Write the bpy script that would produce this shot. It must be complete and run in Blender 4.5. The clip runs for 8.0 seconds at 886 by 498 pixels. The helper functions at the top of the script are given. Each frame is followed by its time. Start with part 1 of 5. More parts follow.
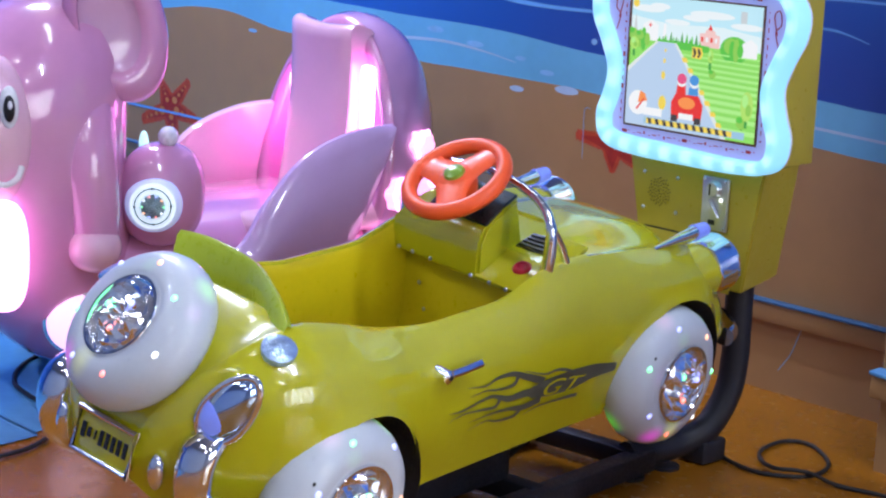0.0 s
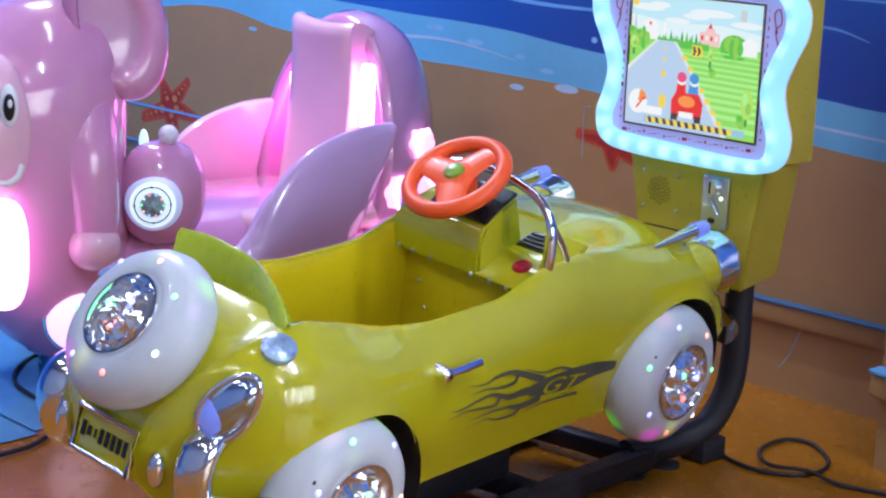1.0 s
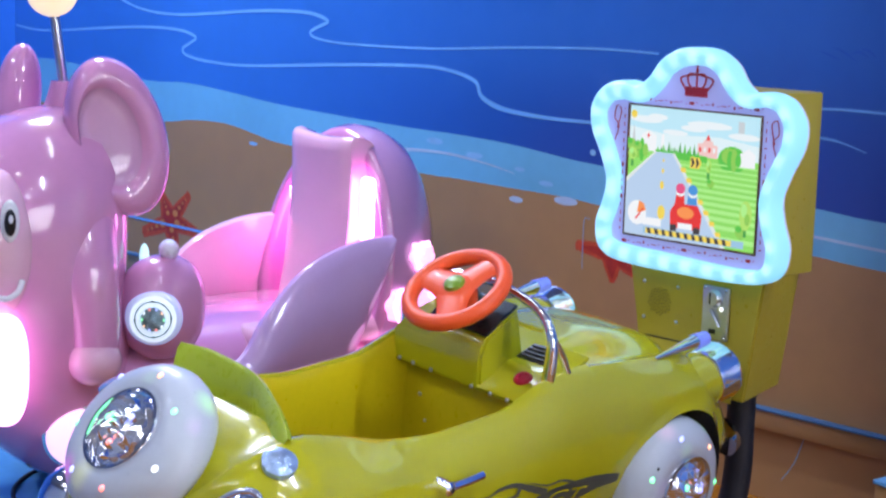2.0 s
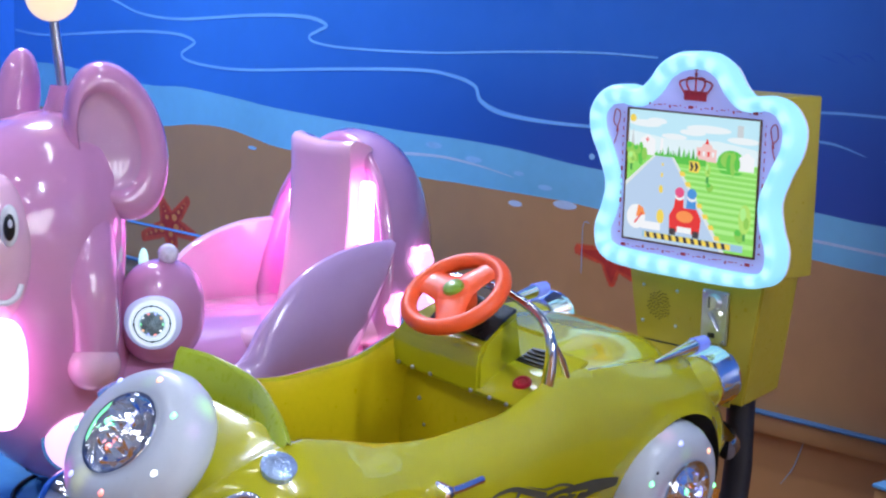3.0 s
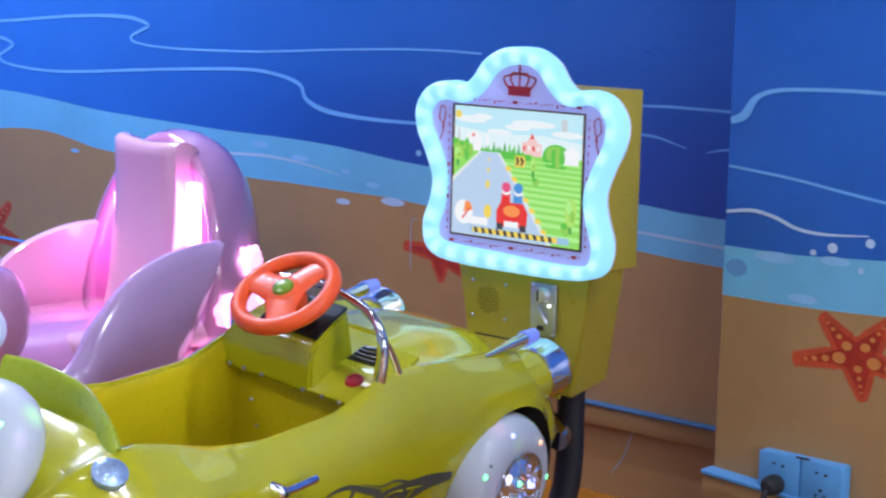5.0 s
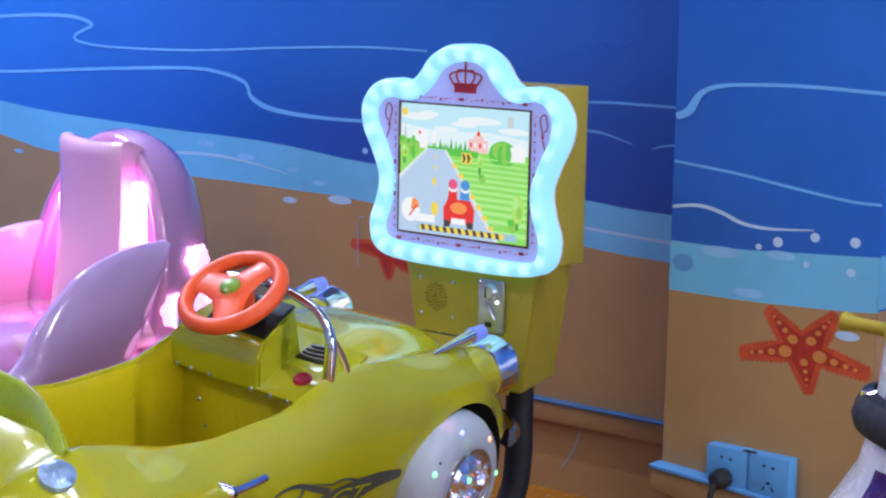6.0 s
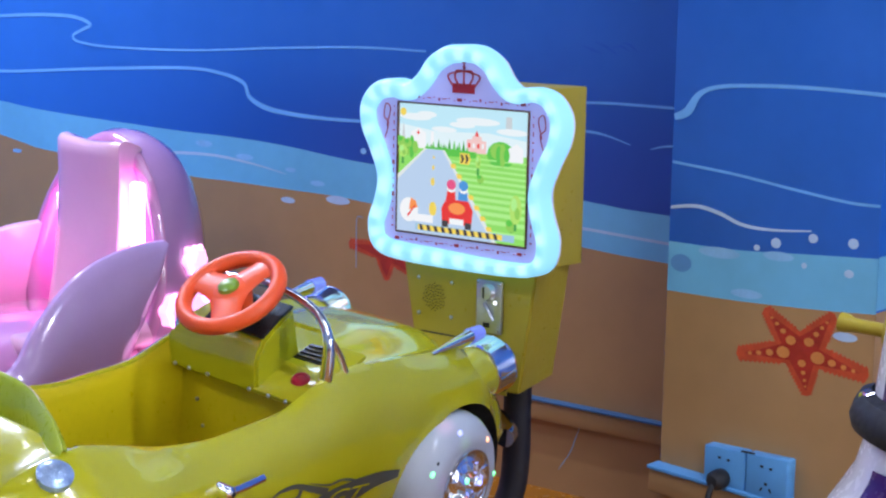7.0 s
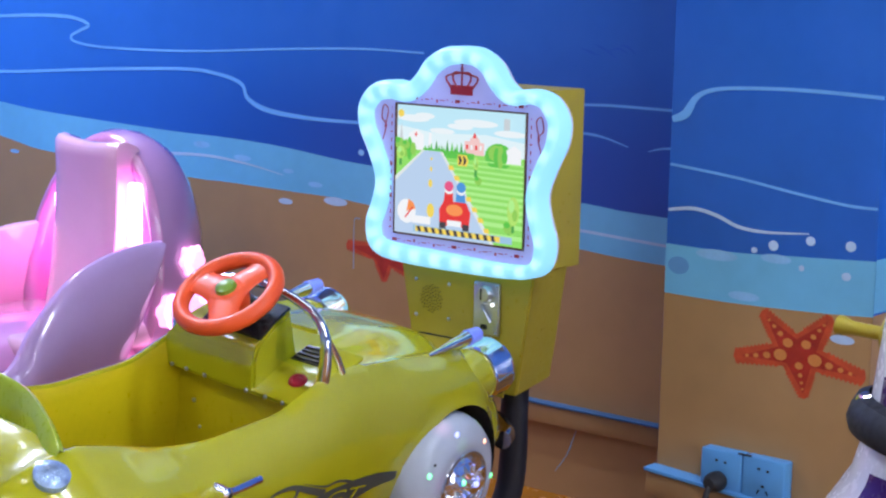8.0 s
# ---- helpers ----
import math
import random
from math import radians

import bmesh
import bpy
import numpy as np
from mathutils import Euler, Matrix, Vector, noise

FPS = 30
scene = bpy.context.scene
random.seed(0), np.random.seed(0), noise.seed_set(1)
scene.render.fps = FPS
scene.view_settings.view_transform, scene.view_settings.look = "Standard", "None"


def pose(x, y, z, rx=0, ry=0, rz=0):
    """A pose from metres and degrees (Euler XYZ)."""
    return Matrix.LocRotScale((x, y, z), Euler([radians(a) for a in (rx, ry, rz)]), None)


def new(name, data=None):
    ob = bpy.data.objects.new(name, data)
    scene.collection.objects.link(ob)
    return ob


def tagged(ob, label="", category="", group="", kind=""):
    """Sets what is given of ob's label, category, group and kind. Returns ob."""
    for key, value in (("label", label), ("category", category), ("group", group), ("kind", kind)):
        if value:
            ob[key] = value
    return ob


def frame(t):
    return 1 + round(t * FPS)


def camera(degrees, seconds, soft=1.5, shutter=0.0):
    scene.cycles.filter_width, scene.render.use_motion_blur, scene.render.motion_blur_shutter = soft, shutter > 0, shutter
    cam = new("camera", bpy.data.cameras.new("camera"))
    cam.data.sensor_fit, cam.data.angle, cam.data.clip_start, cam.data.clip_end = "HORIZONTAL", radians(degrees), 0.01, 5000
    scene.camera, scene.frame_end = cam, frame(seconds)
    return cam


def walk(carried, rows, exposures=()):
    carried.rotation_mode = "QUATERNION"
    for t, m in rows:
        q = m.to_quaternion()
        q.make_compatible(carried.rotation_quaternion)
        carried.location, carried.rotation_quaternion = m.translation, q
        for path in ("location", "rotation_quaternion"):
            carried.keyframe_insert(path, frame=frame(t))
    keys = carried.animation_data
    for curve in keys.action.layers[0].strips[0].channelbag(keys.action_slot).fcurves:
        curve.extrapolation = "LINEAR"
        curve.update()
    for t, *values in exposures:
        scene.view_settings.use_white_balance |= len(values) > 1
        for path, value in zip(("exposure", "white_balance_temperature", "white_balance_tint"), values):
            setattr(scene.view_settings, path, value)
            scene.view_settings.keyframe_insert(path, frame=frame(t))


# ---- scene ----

# ---- camera: stands on one spot, tilts up, then pans to the right ----
EYE = (0.0, 0.0, 1.2)


def aim(yaw, pitch, roll):
    return pose(*EYE, 90 + pitch, 0, yaw) @ pose(0, 0, 0, 0, 0, roll)


cam = camera(27.52, 8.0, soft=2.3, shutter=0.5)
walk(cam, [(t, aim(a, b, c)) for t, a, b, c in [
    (0.0, 46.91, -12.222, 2.348), (0.5, 46.911, -12.218, 2.346), (1.0, 46.908, -12.272, 2.344), (1.5, 46.883, -12.204, 2.31),
    (1.6, 46.88, -12.16, 2.30), (1.7, 46.90, -11.85, 2.26), (1.8, 46.97, -10.21, 2.10), (1.9, 47.02, -9.41, 2.0), (2.0, 47.053, -8.71, 1.942),
    (2.2, 47.05, -8.56, 1.93), (3.3, 47.03, -8.60, 1.88), (3.5, 47.016, -8.623, 1.874), (3.6, 46.72, -8.62, 1.86), (3.8, 46.20, -8.615, 1.84),
    (4.0, 46.034, -8.615, 1.821), (4.2, 45.78, -8.61, 1.81), (4.4, 45.28, -8.60, 1.80), (4.5, 44.764, -8.594, 1.791), (4.6, 44.22, -8.58, 1.72),
    (4.7, 43.58, -8.56, 1.63), (4.8, 42.65, -8.53, 1.54), (4.9, 41.95, -8.51, 1.45), (5.0, 41.56, -8.498, 1.385), (5.2, 41.05, -8.50, 1.33),
    (5.7, 40.20, -8.53, 1.18), (6.3, 39.72, -8.55, 1.09), (6.5, 39.709, -8.549, 1.089), (7.0, 39.815, -8.532, 1.205), (7.5, 39.774, -8.495, 1.284), (8.0, 39.737, -8.479, 1.381)]])

# ---- world and lights ----
scene.view_settings.exposure = 0.0
world = bpy.data.worlds.new("world")
scene.world = world
world.use_nodes = True
world.node_tree.nodes["Background"].inputs[0].default_value = (0.5, 0.6, 0.8, 1)
world.node_tree.nodes["Background"].inputs[1].default_value = 0.03


def area_lamp(name, m, sx, sy, watts, colour):
    d = bpy.data.lights.new(name, "AREA")
    d.shape, d.size, d.size_y, d.energy, d.color = "RECTANGLE", sx, sy, watts, colour
    ob = new(name, d)
    ob.matrix_world = m
    return ob


# the ceiling panels' light
CEIL = 2.9
PANELS = [(-4.6, 2.7), (-2.9, 2.3), (-0.35, 1.9), (-3.6, 0.3), (-1.3, -0.2), (0.9, 0.7), (0.7, -0.9)]
WATTS = [86, 2, 43, 24, 4, 9, 9]
for (px, py), w in zip(PANELS, WATTS):
    area_lamp("panel_light", pose(px, py, CEIL - 0.06), 1.16, 0.10, w, (0.75, 0.83, 1.12))


# ---- materials ----
def mat(name, colour, rough=0.5, metal=0.0, vary=0.08, scale=6.0, bump=0.0, bump_scale=60.0, coat=0.0, emit=None, power=0.0, spec=0.5,
        trans=0.0, sss=0.0, ior=1.45, island=0.0):
    m = bpy.data.materials.new(name)
    m.use_nodes = True
    nt = m.node_tree
    b = nt.nodes["Principled BSDF"]
    b.inputs["Roughness"].default_value = rough
    b.inputs["Metallic"].default_value = metal
    b.inputs["Specular IOR Level"].default_value = spec
    b.inputs["Coat Weight"].default_value = coat
    b.inputs["Coat Roughness"].default_value = 0.03
    b.inputs["Transmission Weight"].default_value = trans
    b.inputs["IOR"].default_value = ior
    if sss:
        b.inputs["Subsurface Weight"].default_value = sss
        b.inputs["Subsurface Radius"].default_value = (0.03, 0.03, 0.03)
    tc = nt.nodes.new("ShaderNodeTexCoord")
    if vary:
        nz = nt.nodes.new("ShaderNodeTexNoise")
        nz.inputs["Scale"].default_value = scale
        nz.inputs["Detail"].default_value = 6
        nt.links.new(tc.outputs["Object"], nz.inputs["Vector"])
        n2 = nt.nodes.new("ShaderNodeTexNoise")
        n2.inputs["Scale"].default_value = scale * 14
        n2.inputs["Detail"].default_value = 4
        nt.links.new(tc.outputs["Object"], n2.inputs["Vector"])
        add = nt.nodes.new("ShaderNodeMath")
        add.operation = "MULTIPLY_ADD"
        add.inputs[1].default_value = 0.35
        nt.links.new(n2.outputs["Fac"], add.inputs[0])
        nt.links.new(nz.outputs["Fac"], add.inputs[2])
        mr = nt.nodes.new("ShaderNodeMapRange")
        mr.inputs["From Min"].default_value, mr.inputs["From Max"].default_value = 0.4, 0.95
        mr.inputs["To Min"].default_value, mr.inputs["To Max"].default_value = 1 - vary, 1 + vary
        nt.links.new(add.outputs[0], mr.inputs["Value"])
        mx = nt.nodes.new("ShaderNodeVectorMath")
        mx.operation = "SCALE"
        mx.inputs[0].default_value = colour
        nt.links.new(mr.outputs[0], mx.inputs["Scale"])
        nt.links.new(mx.outputs[0], b.inputs["Base Color"])
        rr = nt.nodes.new("ShaderNodeMapRange")
        rr.inputs["From Min"].default_value, rr.inputs["From Max"].default_value = 0.3, 0.7
        rr.inputs["To Min"].default_value, rr.inputs["To Max"].default_value = rough * 0.8, min(1, rough * 1.25)
        nt.links.new(n2.outputs["Fac"], rr.inputs["Value"])
        nt.links.new(rr.outputs[0], b.inputs["Roughness"])
    else:
        b.inputs["Base Color"].default_value = (*colour, 1)
    if bump:
        nb = nt.nodes.new("ShaderNodeTexNoise")
        nb.inputs["Scale"].default_value = bump_scale
        nb.inputs["Detail"].default_value = 3
        nt.links.new(tc.outputs["Object"], nb.inputs["Vector"])
        bp = nt.nodes.new("ShaderNodeBump")
        bp.inputs["Strength"].default_value = bump
        bp.inputs["Distance"].default_value = 0.01
        nt.links.new(nb.outputs["Fac"], bp.inputs["Height"])
        nt.links.new(bp.outputs["Normal"], b.inputs["Normal"])
    if emit:
        b.inputs["Emission Color"].default_value = (*emit, 1)
        b.inputs["Emission Strength"].default_value = power
    return m


M = {}
M["blue"] = mat("mural_blue", (0.020, 0.132, 0.52), 0.38, vary=0.16, scale=1.1, bump=0.08, bump_scale=9)
# base blue raised to take in a pale sheen towards the left
M["sea"] = mat("mural_sea", (0.030, 0.165, 0.54), 0.38, vary=0.16, scale=1.1, bump=0.08, bump_scale=9)
sn = M["sea"].node_tree


def sea_node(kind, **links):
    n = sn.nodes.new("ShaderNode" + kind)
    for k, out in links.items():
        sn.links.new(out, n.inputs[int(k[1:])])
    return n


def sea_ramp(out, f0, f1):
    n = sea_node("MapRange", i0=out)
    n.interpolation_type = "SMOOTHSTEP"
    n.inputs["From Min"].default_value, n.inputs["From Max"].default_value = f0, f1
    return n.outputs[0]


# deeper print low and to the right, with the wall's shade mixed in
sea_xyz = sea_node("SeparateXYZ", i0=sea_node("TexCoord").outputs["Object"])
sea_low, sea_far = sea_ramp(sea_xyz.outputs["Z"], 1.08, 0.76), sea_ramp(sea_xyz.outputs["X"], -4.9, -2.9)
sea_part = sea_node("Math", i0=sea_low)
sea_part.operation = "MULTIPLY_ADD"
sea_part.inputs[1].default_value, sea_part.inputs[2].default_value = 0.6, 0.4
sea_deep_shade = sea_node("Math", i0=sea_part.outputs[0], i1=sea_far)
sea_deep_shade.operation = "MULTIPLY"
sea_mix = sea_node("Mix", i0=sea_deep_shade.outputs[0])
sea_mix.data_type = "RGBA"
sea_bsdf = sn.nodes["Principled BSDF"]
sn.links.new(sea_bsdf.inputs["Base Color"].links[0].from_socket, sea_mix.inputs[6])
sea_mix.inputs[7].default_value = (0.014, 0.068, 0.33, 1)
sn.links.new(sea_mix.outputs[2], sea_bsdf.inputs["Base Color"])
M["aqua"] = mat("mural_pale_blue", (0.15, 0.44, 0.64), 0.38, vary=0.12, scale=2.0, bump=0.08, bump_scale=9)
M["sand"] = mat("mural_sand", (0.38, 0.215, 0.088), 0.38, vary=0.14, scale=1.3, bump=0.08, bump_scale=9)
M["line"] = mat("mural_line", (0.15, 0.40, 0.76), 0.42, vary=0.15, scale=3)
M["foam"] = mat("mural_foam", (0.42, 0.55, 0.70), 0.45, vary=0.15)
M["foam_soft"] = mat("mural_pale_foam", (0.23, 0.46, 0.68), 0.45, vary=0.2, scale=12)
M["disc"] = mat("mural_disc", (0.10, 0.27, 0.52), 0.45, vary=0.1)
M["star"] = mat("starfish_red", (0.52, 0.068, 0.02), 0.5, vary=0.25, scale=40)
M["stardark"] = mat("starfish_dark", (0.38, 0.026, 0.012), 0.5, vary=0.25, scale=40)
M["stardot"] = mat("starfish_dot", (0.62, 0.22, 0.05), 0.5, vary=0.15)
M["floor_o"] = mat("floor_orange", (0.35, 0.125, 0.006), 0.24, vary=0.07, scale=2, bump=0.01, bump_scale=9, coat=0.15)
M["floor_b"] = mat("floor_blue", (0.10, 0.32, 0.55), 0.14, vary=0.2, scale=2.5, bump=0.03, bump_scale=14, coat=0.3)
M["ceil"] = mat("ceiling_paint", (0.30, 0.31, 0.34), 0.8, vary=0.06)
M["paint"] = mat("wall_paint", (0.32, 0.38, 0.48), 0.6, vary=0.08)
M["yellow"] = mat("yellow_paint", (0.485, 0.46, 0.009), 0.20, vary=0.05, scale=5, coat=1.0, bump=0.003, bump_scale=22)
M["yellow_in"] = mat("yellow_inside", (0.66, 0.52, 0.007), 0.34, vary=0.08, scale=6, bump=0.02, bump_scale=40)
M["lime"] = mat("lime_plastic", (0.42, 0.52, 0.03), 0.3, vary=0.06, coat=0.3, sss=0.2)
M["panel_y"] = mat("yellow_steel", (0.46, 0.355, 0.03), 0.34, vary=0.07, scale=5, bump=0.01)
M["chrome"] = mat("chrome", (0.80, 0.82, 0.86), 0.09, 1.0, vary=0.05, scale=20)
M["facet"] = mat("mirror_facets", (0.88, 0.90, 0.93), 0.13, 0.95, vary=0.05, scale=20)
M["reflector"] = mat("reflector_glass", (0.36, 0.50, 0.72), 0.16, 0.5, vary=0.45, scale=45, coat=0.8, bump=0.3, bump_scale=160)
M["bluechrome"] = mat("blue_tinted_chrome", (0.50, 0.66, 0.92), 0.10, 1.0, vary=0.1, scale=12)
M["steel"] = mat("brushed_steel", (0.58, 0.60, 0.66), 0.36, 1.0, vary=0.1, scale=30)
M["black"] = mat("black_steel", (0.016, 0.016, 0.022), 0.5, vary=0.2, scale=10)
M["rubber"] = mat("black_rubber", (0.015, 0.015, 0.017), 0.55, vary=0.2)
M["tyre"] = mat("milky_plastic", (0.74, 0.75, 0.76), 0.34, vary=0.04, scale=9, sss=0.5, coat=0.15)
M["tyre_lit"] = mat("lit_milky_plastic", (0.58, 0.62, 0.66), 0.34, vary=0.04, scale=9, sss=0.5, coat=0.15)
tn = M["tyre_lit"].node_tree        # coloured lamps glowing through the milky plastic
tv, th, tr, tt = (tn.nodes.new("ShaderNode" + k) for k in ("TexVoronoi", "HueSaturation", "MapRange", "TexCoord"))
tv.inputs["Scale"].default_value = 11
th.inputs["Saturation"].default_value = 1.9
th.inputs["Value"].default_value = 1.2
tr.interpolation_type = "SMOOTHSTEP"
tr.inputs["From Min"].default_value, tr.inputs["From Max"].default_value = 0.0, 0.42
tr.inputs["To Min"].default_value, tr.inputs["To Max"].default_value = 0.40, 0.0
tn.links.new(tt.outputs["Object"], tv.inputs["Vector"])
tn.links.new(tv.outputs["Color"], th.inputs["Color"])
tn.links.new(tv.outputs["Distance"], tr.inputs["Value"])
tn.links.new(th.outputs[0], tn.nodes["Principled BSDF"].inputs["Emission Color"])
tn.links.new(tr.outputs[0], tn.nodes["Principled BSDF"].inputs["Emission Strength"])
M["orange"] = mat("orange_plastic", (0.96, 0.108, 0.022), 0.42, vary=0.05, coat=0.08)
M["green_hub"] = mat("green_badge", (0.20, 0.36, 0.03), 0.3, vary=0.2, scale=40, coat=0.4)
M["pink"] = mat("pink_gloss", (0.67, 0.29, 0.52), 0.16, vary=0.05, scale=4, coat=1.0)
M["pink_pale"] = mat("pale_pink_gloss", (0.85, 0.50, 0.64), 0.14, vary=0.04, coat=0.8)
M["pink_in"] = mat("ear_pink_gloss", (0.64, 0.34, 0.54), 0.2, vary=0.04, coat=0.9)
M["mauve"] = mat("mauve_gloss", (0.52, 0.27, 0.48), 0.16, vary=0.05, scale=4, coat=0.9)
M["lilac"] = mat("lilac_gloss", (0.60, 0.40, 0.68), 0.16, vary=0.04, coat=0.6)
M["white"] = mat("white_gloss", (0.80, 0.80, 0.82), 0.25, vary=0.04, coat=0.3)
M["purple"] = mat("purple_gloss", (0.06, 0.012, 0.12), 0.25, vary=0.1, coat=0.5)
M["redbtn"] = mat("red_plastic", (0.55, 0.012, 0.04), 0.3, vary=0.05)
M["blackp"] = mat("black_plastic", (0.012, 0.012, 0.013), 0.3, vary=0.15, scale=30)
M["socket"] = mat("painted_socket", (0.10, 0.32, 0.62), 0.45, vary=0.08, scale=20)
M["strip"] = mat("painted_edge", (0.05, 0.14, 0.28), 0.5, vary=0.2, scale=8)
M["decal"] = mat("grey_vinyl", (0.075, 0.08, 0.06), 0.35, vary=0.1, scale=30)
M["bezel"] = mat("brown_bezel", (0.10, 0.030, 0.015), 0.35, vary=0.2, scale=30)
M["crimson"] = mat("crimson_print", (0.42, 0.03, 0.05), 0.4, vary=0.1)
# the print is given a faint blue emission of its own
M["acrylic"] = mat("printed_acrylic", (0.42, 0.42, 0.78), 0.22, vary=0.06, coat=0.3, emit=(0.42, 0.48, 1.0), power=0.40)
M["knob"] = mat("frosted_clear_plastic", (0.80, 0.76, 0.90), 0.12, vary=0.25, scale=90, coat=0.6, sss=0.4, bump=0.3, bump_scale=140)
M["pane"] = mat("clear_sheet", (0.66, 0.82, 1.0), 0.04, vary=0, trans=1.0, ior=1.12, coat=0.5)
M["bluelens"] = mat("blue_lens", (0.16, 0.20, 0.72), 0.12, vary=0.12, scale=60, coat=0.5, emit=(0.22, 0.32, 1.0), power=0.40)
M["glow_ring"] = mat("led_ring", (0.25, 0.36, 0.40), 0.4, vary=0, emit=(0.36, 0.88, 1.0), power=0.9)
M["glow_pink"] = mat("pink_lamp", (0.8, 0.5, 0.75), 0.3, vary=0, emit=(1.0, 0.45, 0.95), power=3.2)
M["glow_white"] = mat("white_lamp", (0.9, 0.9, 0.9), 0.3, vary=0, emit=(0.58, 0.80, 1.0), power=0.80)
M["glow_stick"] = mat("small_lamp", (0.7, 0.8, 0.8), 0.25, vary=0, emit=(0.45, 0.95, 0.90), power=0.8)
M["glow_round"] = mat("round_lamp", (0.7, 0.45, 0.62), 0.3, vary=0, emit=(1.0, 0.66, 0.95), power=1.1)
M["glow_edge"] = mat("lamp_edge", (0.75, 0.68, 0.85), 0.3, vary=0, emit=(0.34, 0.56, 1.0), power=0.42)
M["glow_flower"] = mat("flower_lamp", (0.7, 0.45, 0.62), 0.3, vary=0, emit=(1.0, 0.42, 0.80), power=1.7)
M["glow_warm"] = mat("warm_globe", (0.5, 0.45, 0.36), 0.3, vary=0, emit=(1.0, 0.80, 0.48), power=0.85)
M["glow_strip"] = mat("strip_lamp", (0.8, 0.5, 0.75), 0.3, vary=0, emit=(1.0, 0.26, 1.0), power=15.0)
M["crystal"] = mat("lamp_crystal", (0.46, 0.60, 0.64), 0.25, 0.25, vary=0.5, scale=60)
M["spot"] = mat("spot_lamp", (0.9, 0.9, 0.9), 0.4, vary=0, emit=(0.95, 0.97, 1.0), power=70.0)
M["side_fill"] = mat("side_fill_tube", (0.9, 0.9, 0.9), 0.4, vary=0, emit=(0.92, 0.97, 1.0), power=18.0)
M["panel"] = mat("light_panel", (0.9, 0.9, 0.9), 0.4, vary=0, emit=(0.95, 0.97, 1.0), power=9.0)
for key, colour in (("red", (1.0, 0.12, 0.05)), ("green", (0.1, 1.0, 0.3)), ("bluev", (0.25, 0.3, 1.0)), ("whitev", (0.9, 0.95, 1.0)), ("amber", (1.0, 0.35, 0.08))):
    M["led_" + key] = mat("led_" + key, (0.8, 0.8, 0.8), 0.3, vary=0, emit=colour, power=2.0)


# ---- mesh helpers ----
def mesh_ob(name, bm, material, smooth=40):
    bmesh.ops.recalc_face_normals(bm, faces=bm.faces)
    me = bpy.data.meshes.new(name)
    bm.to_mesh(me)
    bm.free()
    for m in (material if isinstance(material, (list, tuple)) else [material]):
        me.materials.append(m)
    if smooth:
        me.polygons.foreach_set("use_smooth", [True] * len(me.polygons))
        me.set_sharp_from_angle(angle=radians(smooth))
    return new(name, me)


def thing(name, m, label, category, group="", kind=""):
    ob = new(name)
    ob.empty_display_size = 0.05
    ob.matrix_world = m
    return tagged(ob, label, category, group, kind)


def part(name, bm, material, parent, label="", m=None, smooth=40):
    ob = mesh_ob(name, bm, material, smooth)
    ob.parent = parent
    if m is not None:
        ob.matrix_basis = m
    return tagged(ob, label)


def solo(name, bm, material, label, category, m=None, group="", kind="", smooth=40):
    ob = mesh_ob(name, bm, material, smooth)
    if m is not None:
        ob.matrix_world = m
    return tagged(ob, label, category, group, kind)


def grid(rows, closed_u=False, closed_v=False, cap=False):
    """A skin over rows of points."""
    bm = bmesh.new()
    v = [[bm.verts.new(p) for p in r] for r in rows]
    nu, nv = len(v), len(v[0])
    for i in range(nu if closed_u else nu - 1):
        for j in range(nv if closed_v else nv - 1):
            q = [v[i][j], v[(i + 1) % nu][j], v[(i + 1) % nu][(j + 1) % nv], v[i][(j + 1) % nv]]
            bm.faces.new(q)
    if cap and closed_v and not closed_u:
        bm.faces.new(v[0])
        bm.faces.new(v[-1])
    bmesh.ops.remove_doubles(bm, verts=bm.verts, dist=1e-5)
    return bm


def box(sx, sy, sz, at=(0, 0, 0), bevel=0.004, seg=2):
    bm = bmesh.new()
    bmesh.ops.create_cube(bm, size=1, matrix=Matrix.Translation(at) @ Matrix.Diagonal((sx, sy, sz, 1)))
    if bevel:
        bmesh.ops.bevel(bm, geom=bm.edges[:], offset=bevel, segments=seg, affect="EDGES", profile=0.5)
    return bm


def lathe(profile, n=32, axis="z"):
    """Turns (radius, height) pairs about an axis."""
    rows = []
    for r, h in profile:
        ring = []
        for k in range(n):
            a = 2 * math.pi * k / n
            p = (r * math.cos(a), r * math.sin(a), h)
            if axis == "y":
                p = (p[0], p[2], p[1])
            elif axis == "x":
                p = (p[2], p[0], p[1])
            ring.append(p)
        rows.append(ring)
    return grid(rows, closed_v=True)


def ball(r, at=(0, 0, 0), rot=None, seg=24, power=1.0):
    """An ellipsoid; power under 1 squares it."""
    rows = []
    for i in range(seg + 1):
        a = math.pi * i / seg - math.pi / 2
        ring = []
        for k in range(seg * 2):
            b = math.pi * k / seg
            f = lambda q: math.copysign(abs(q) ** power, q)
            p = Vector((r[0] * f(math.cos(a)) * f(math.cos(b)), r[1] * f(math.cos(a)) * f(math.sin(b)), r[2] * f(math.sin(a))))
            if rot:
                p = rot @ p
            ring.append(p + Vector(at))
        rows.append(ring)
    return grid(rows, closed_v=True)


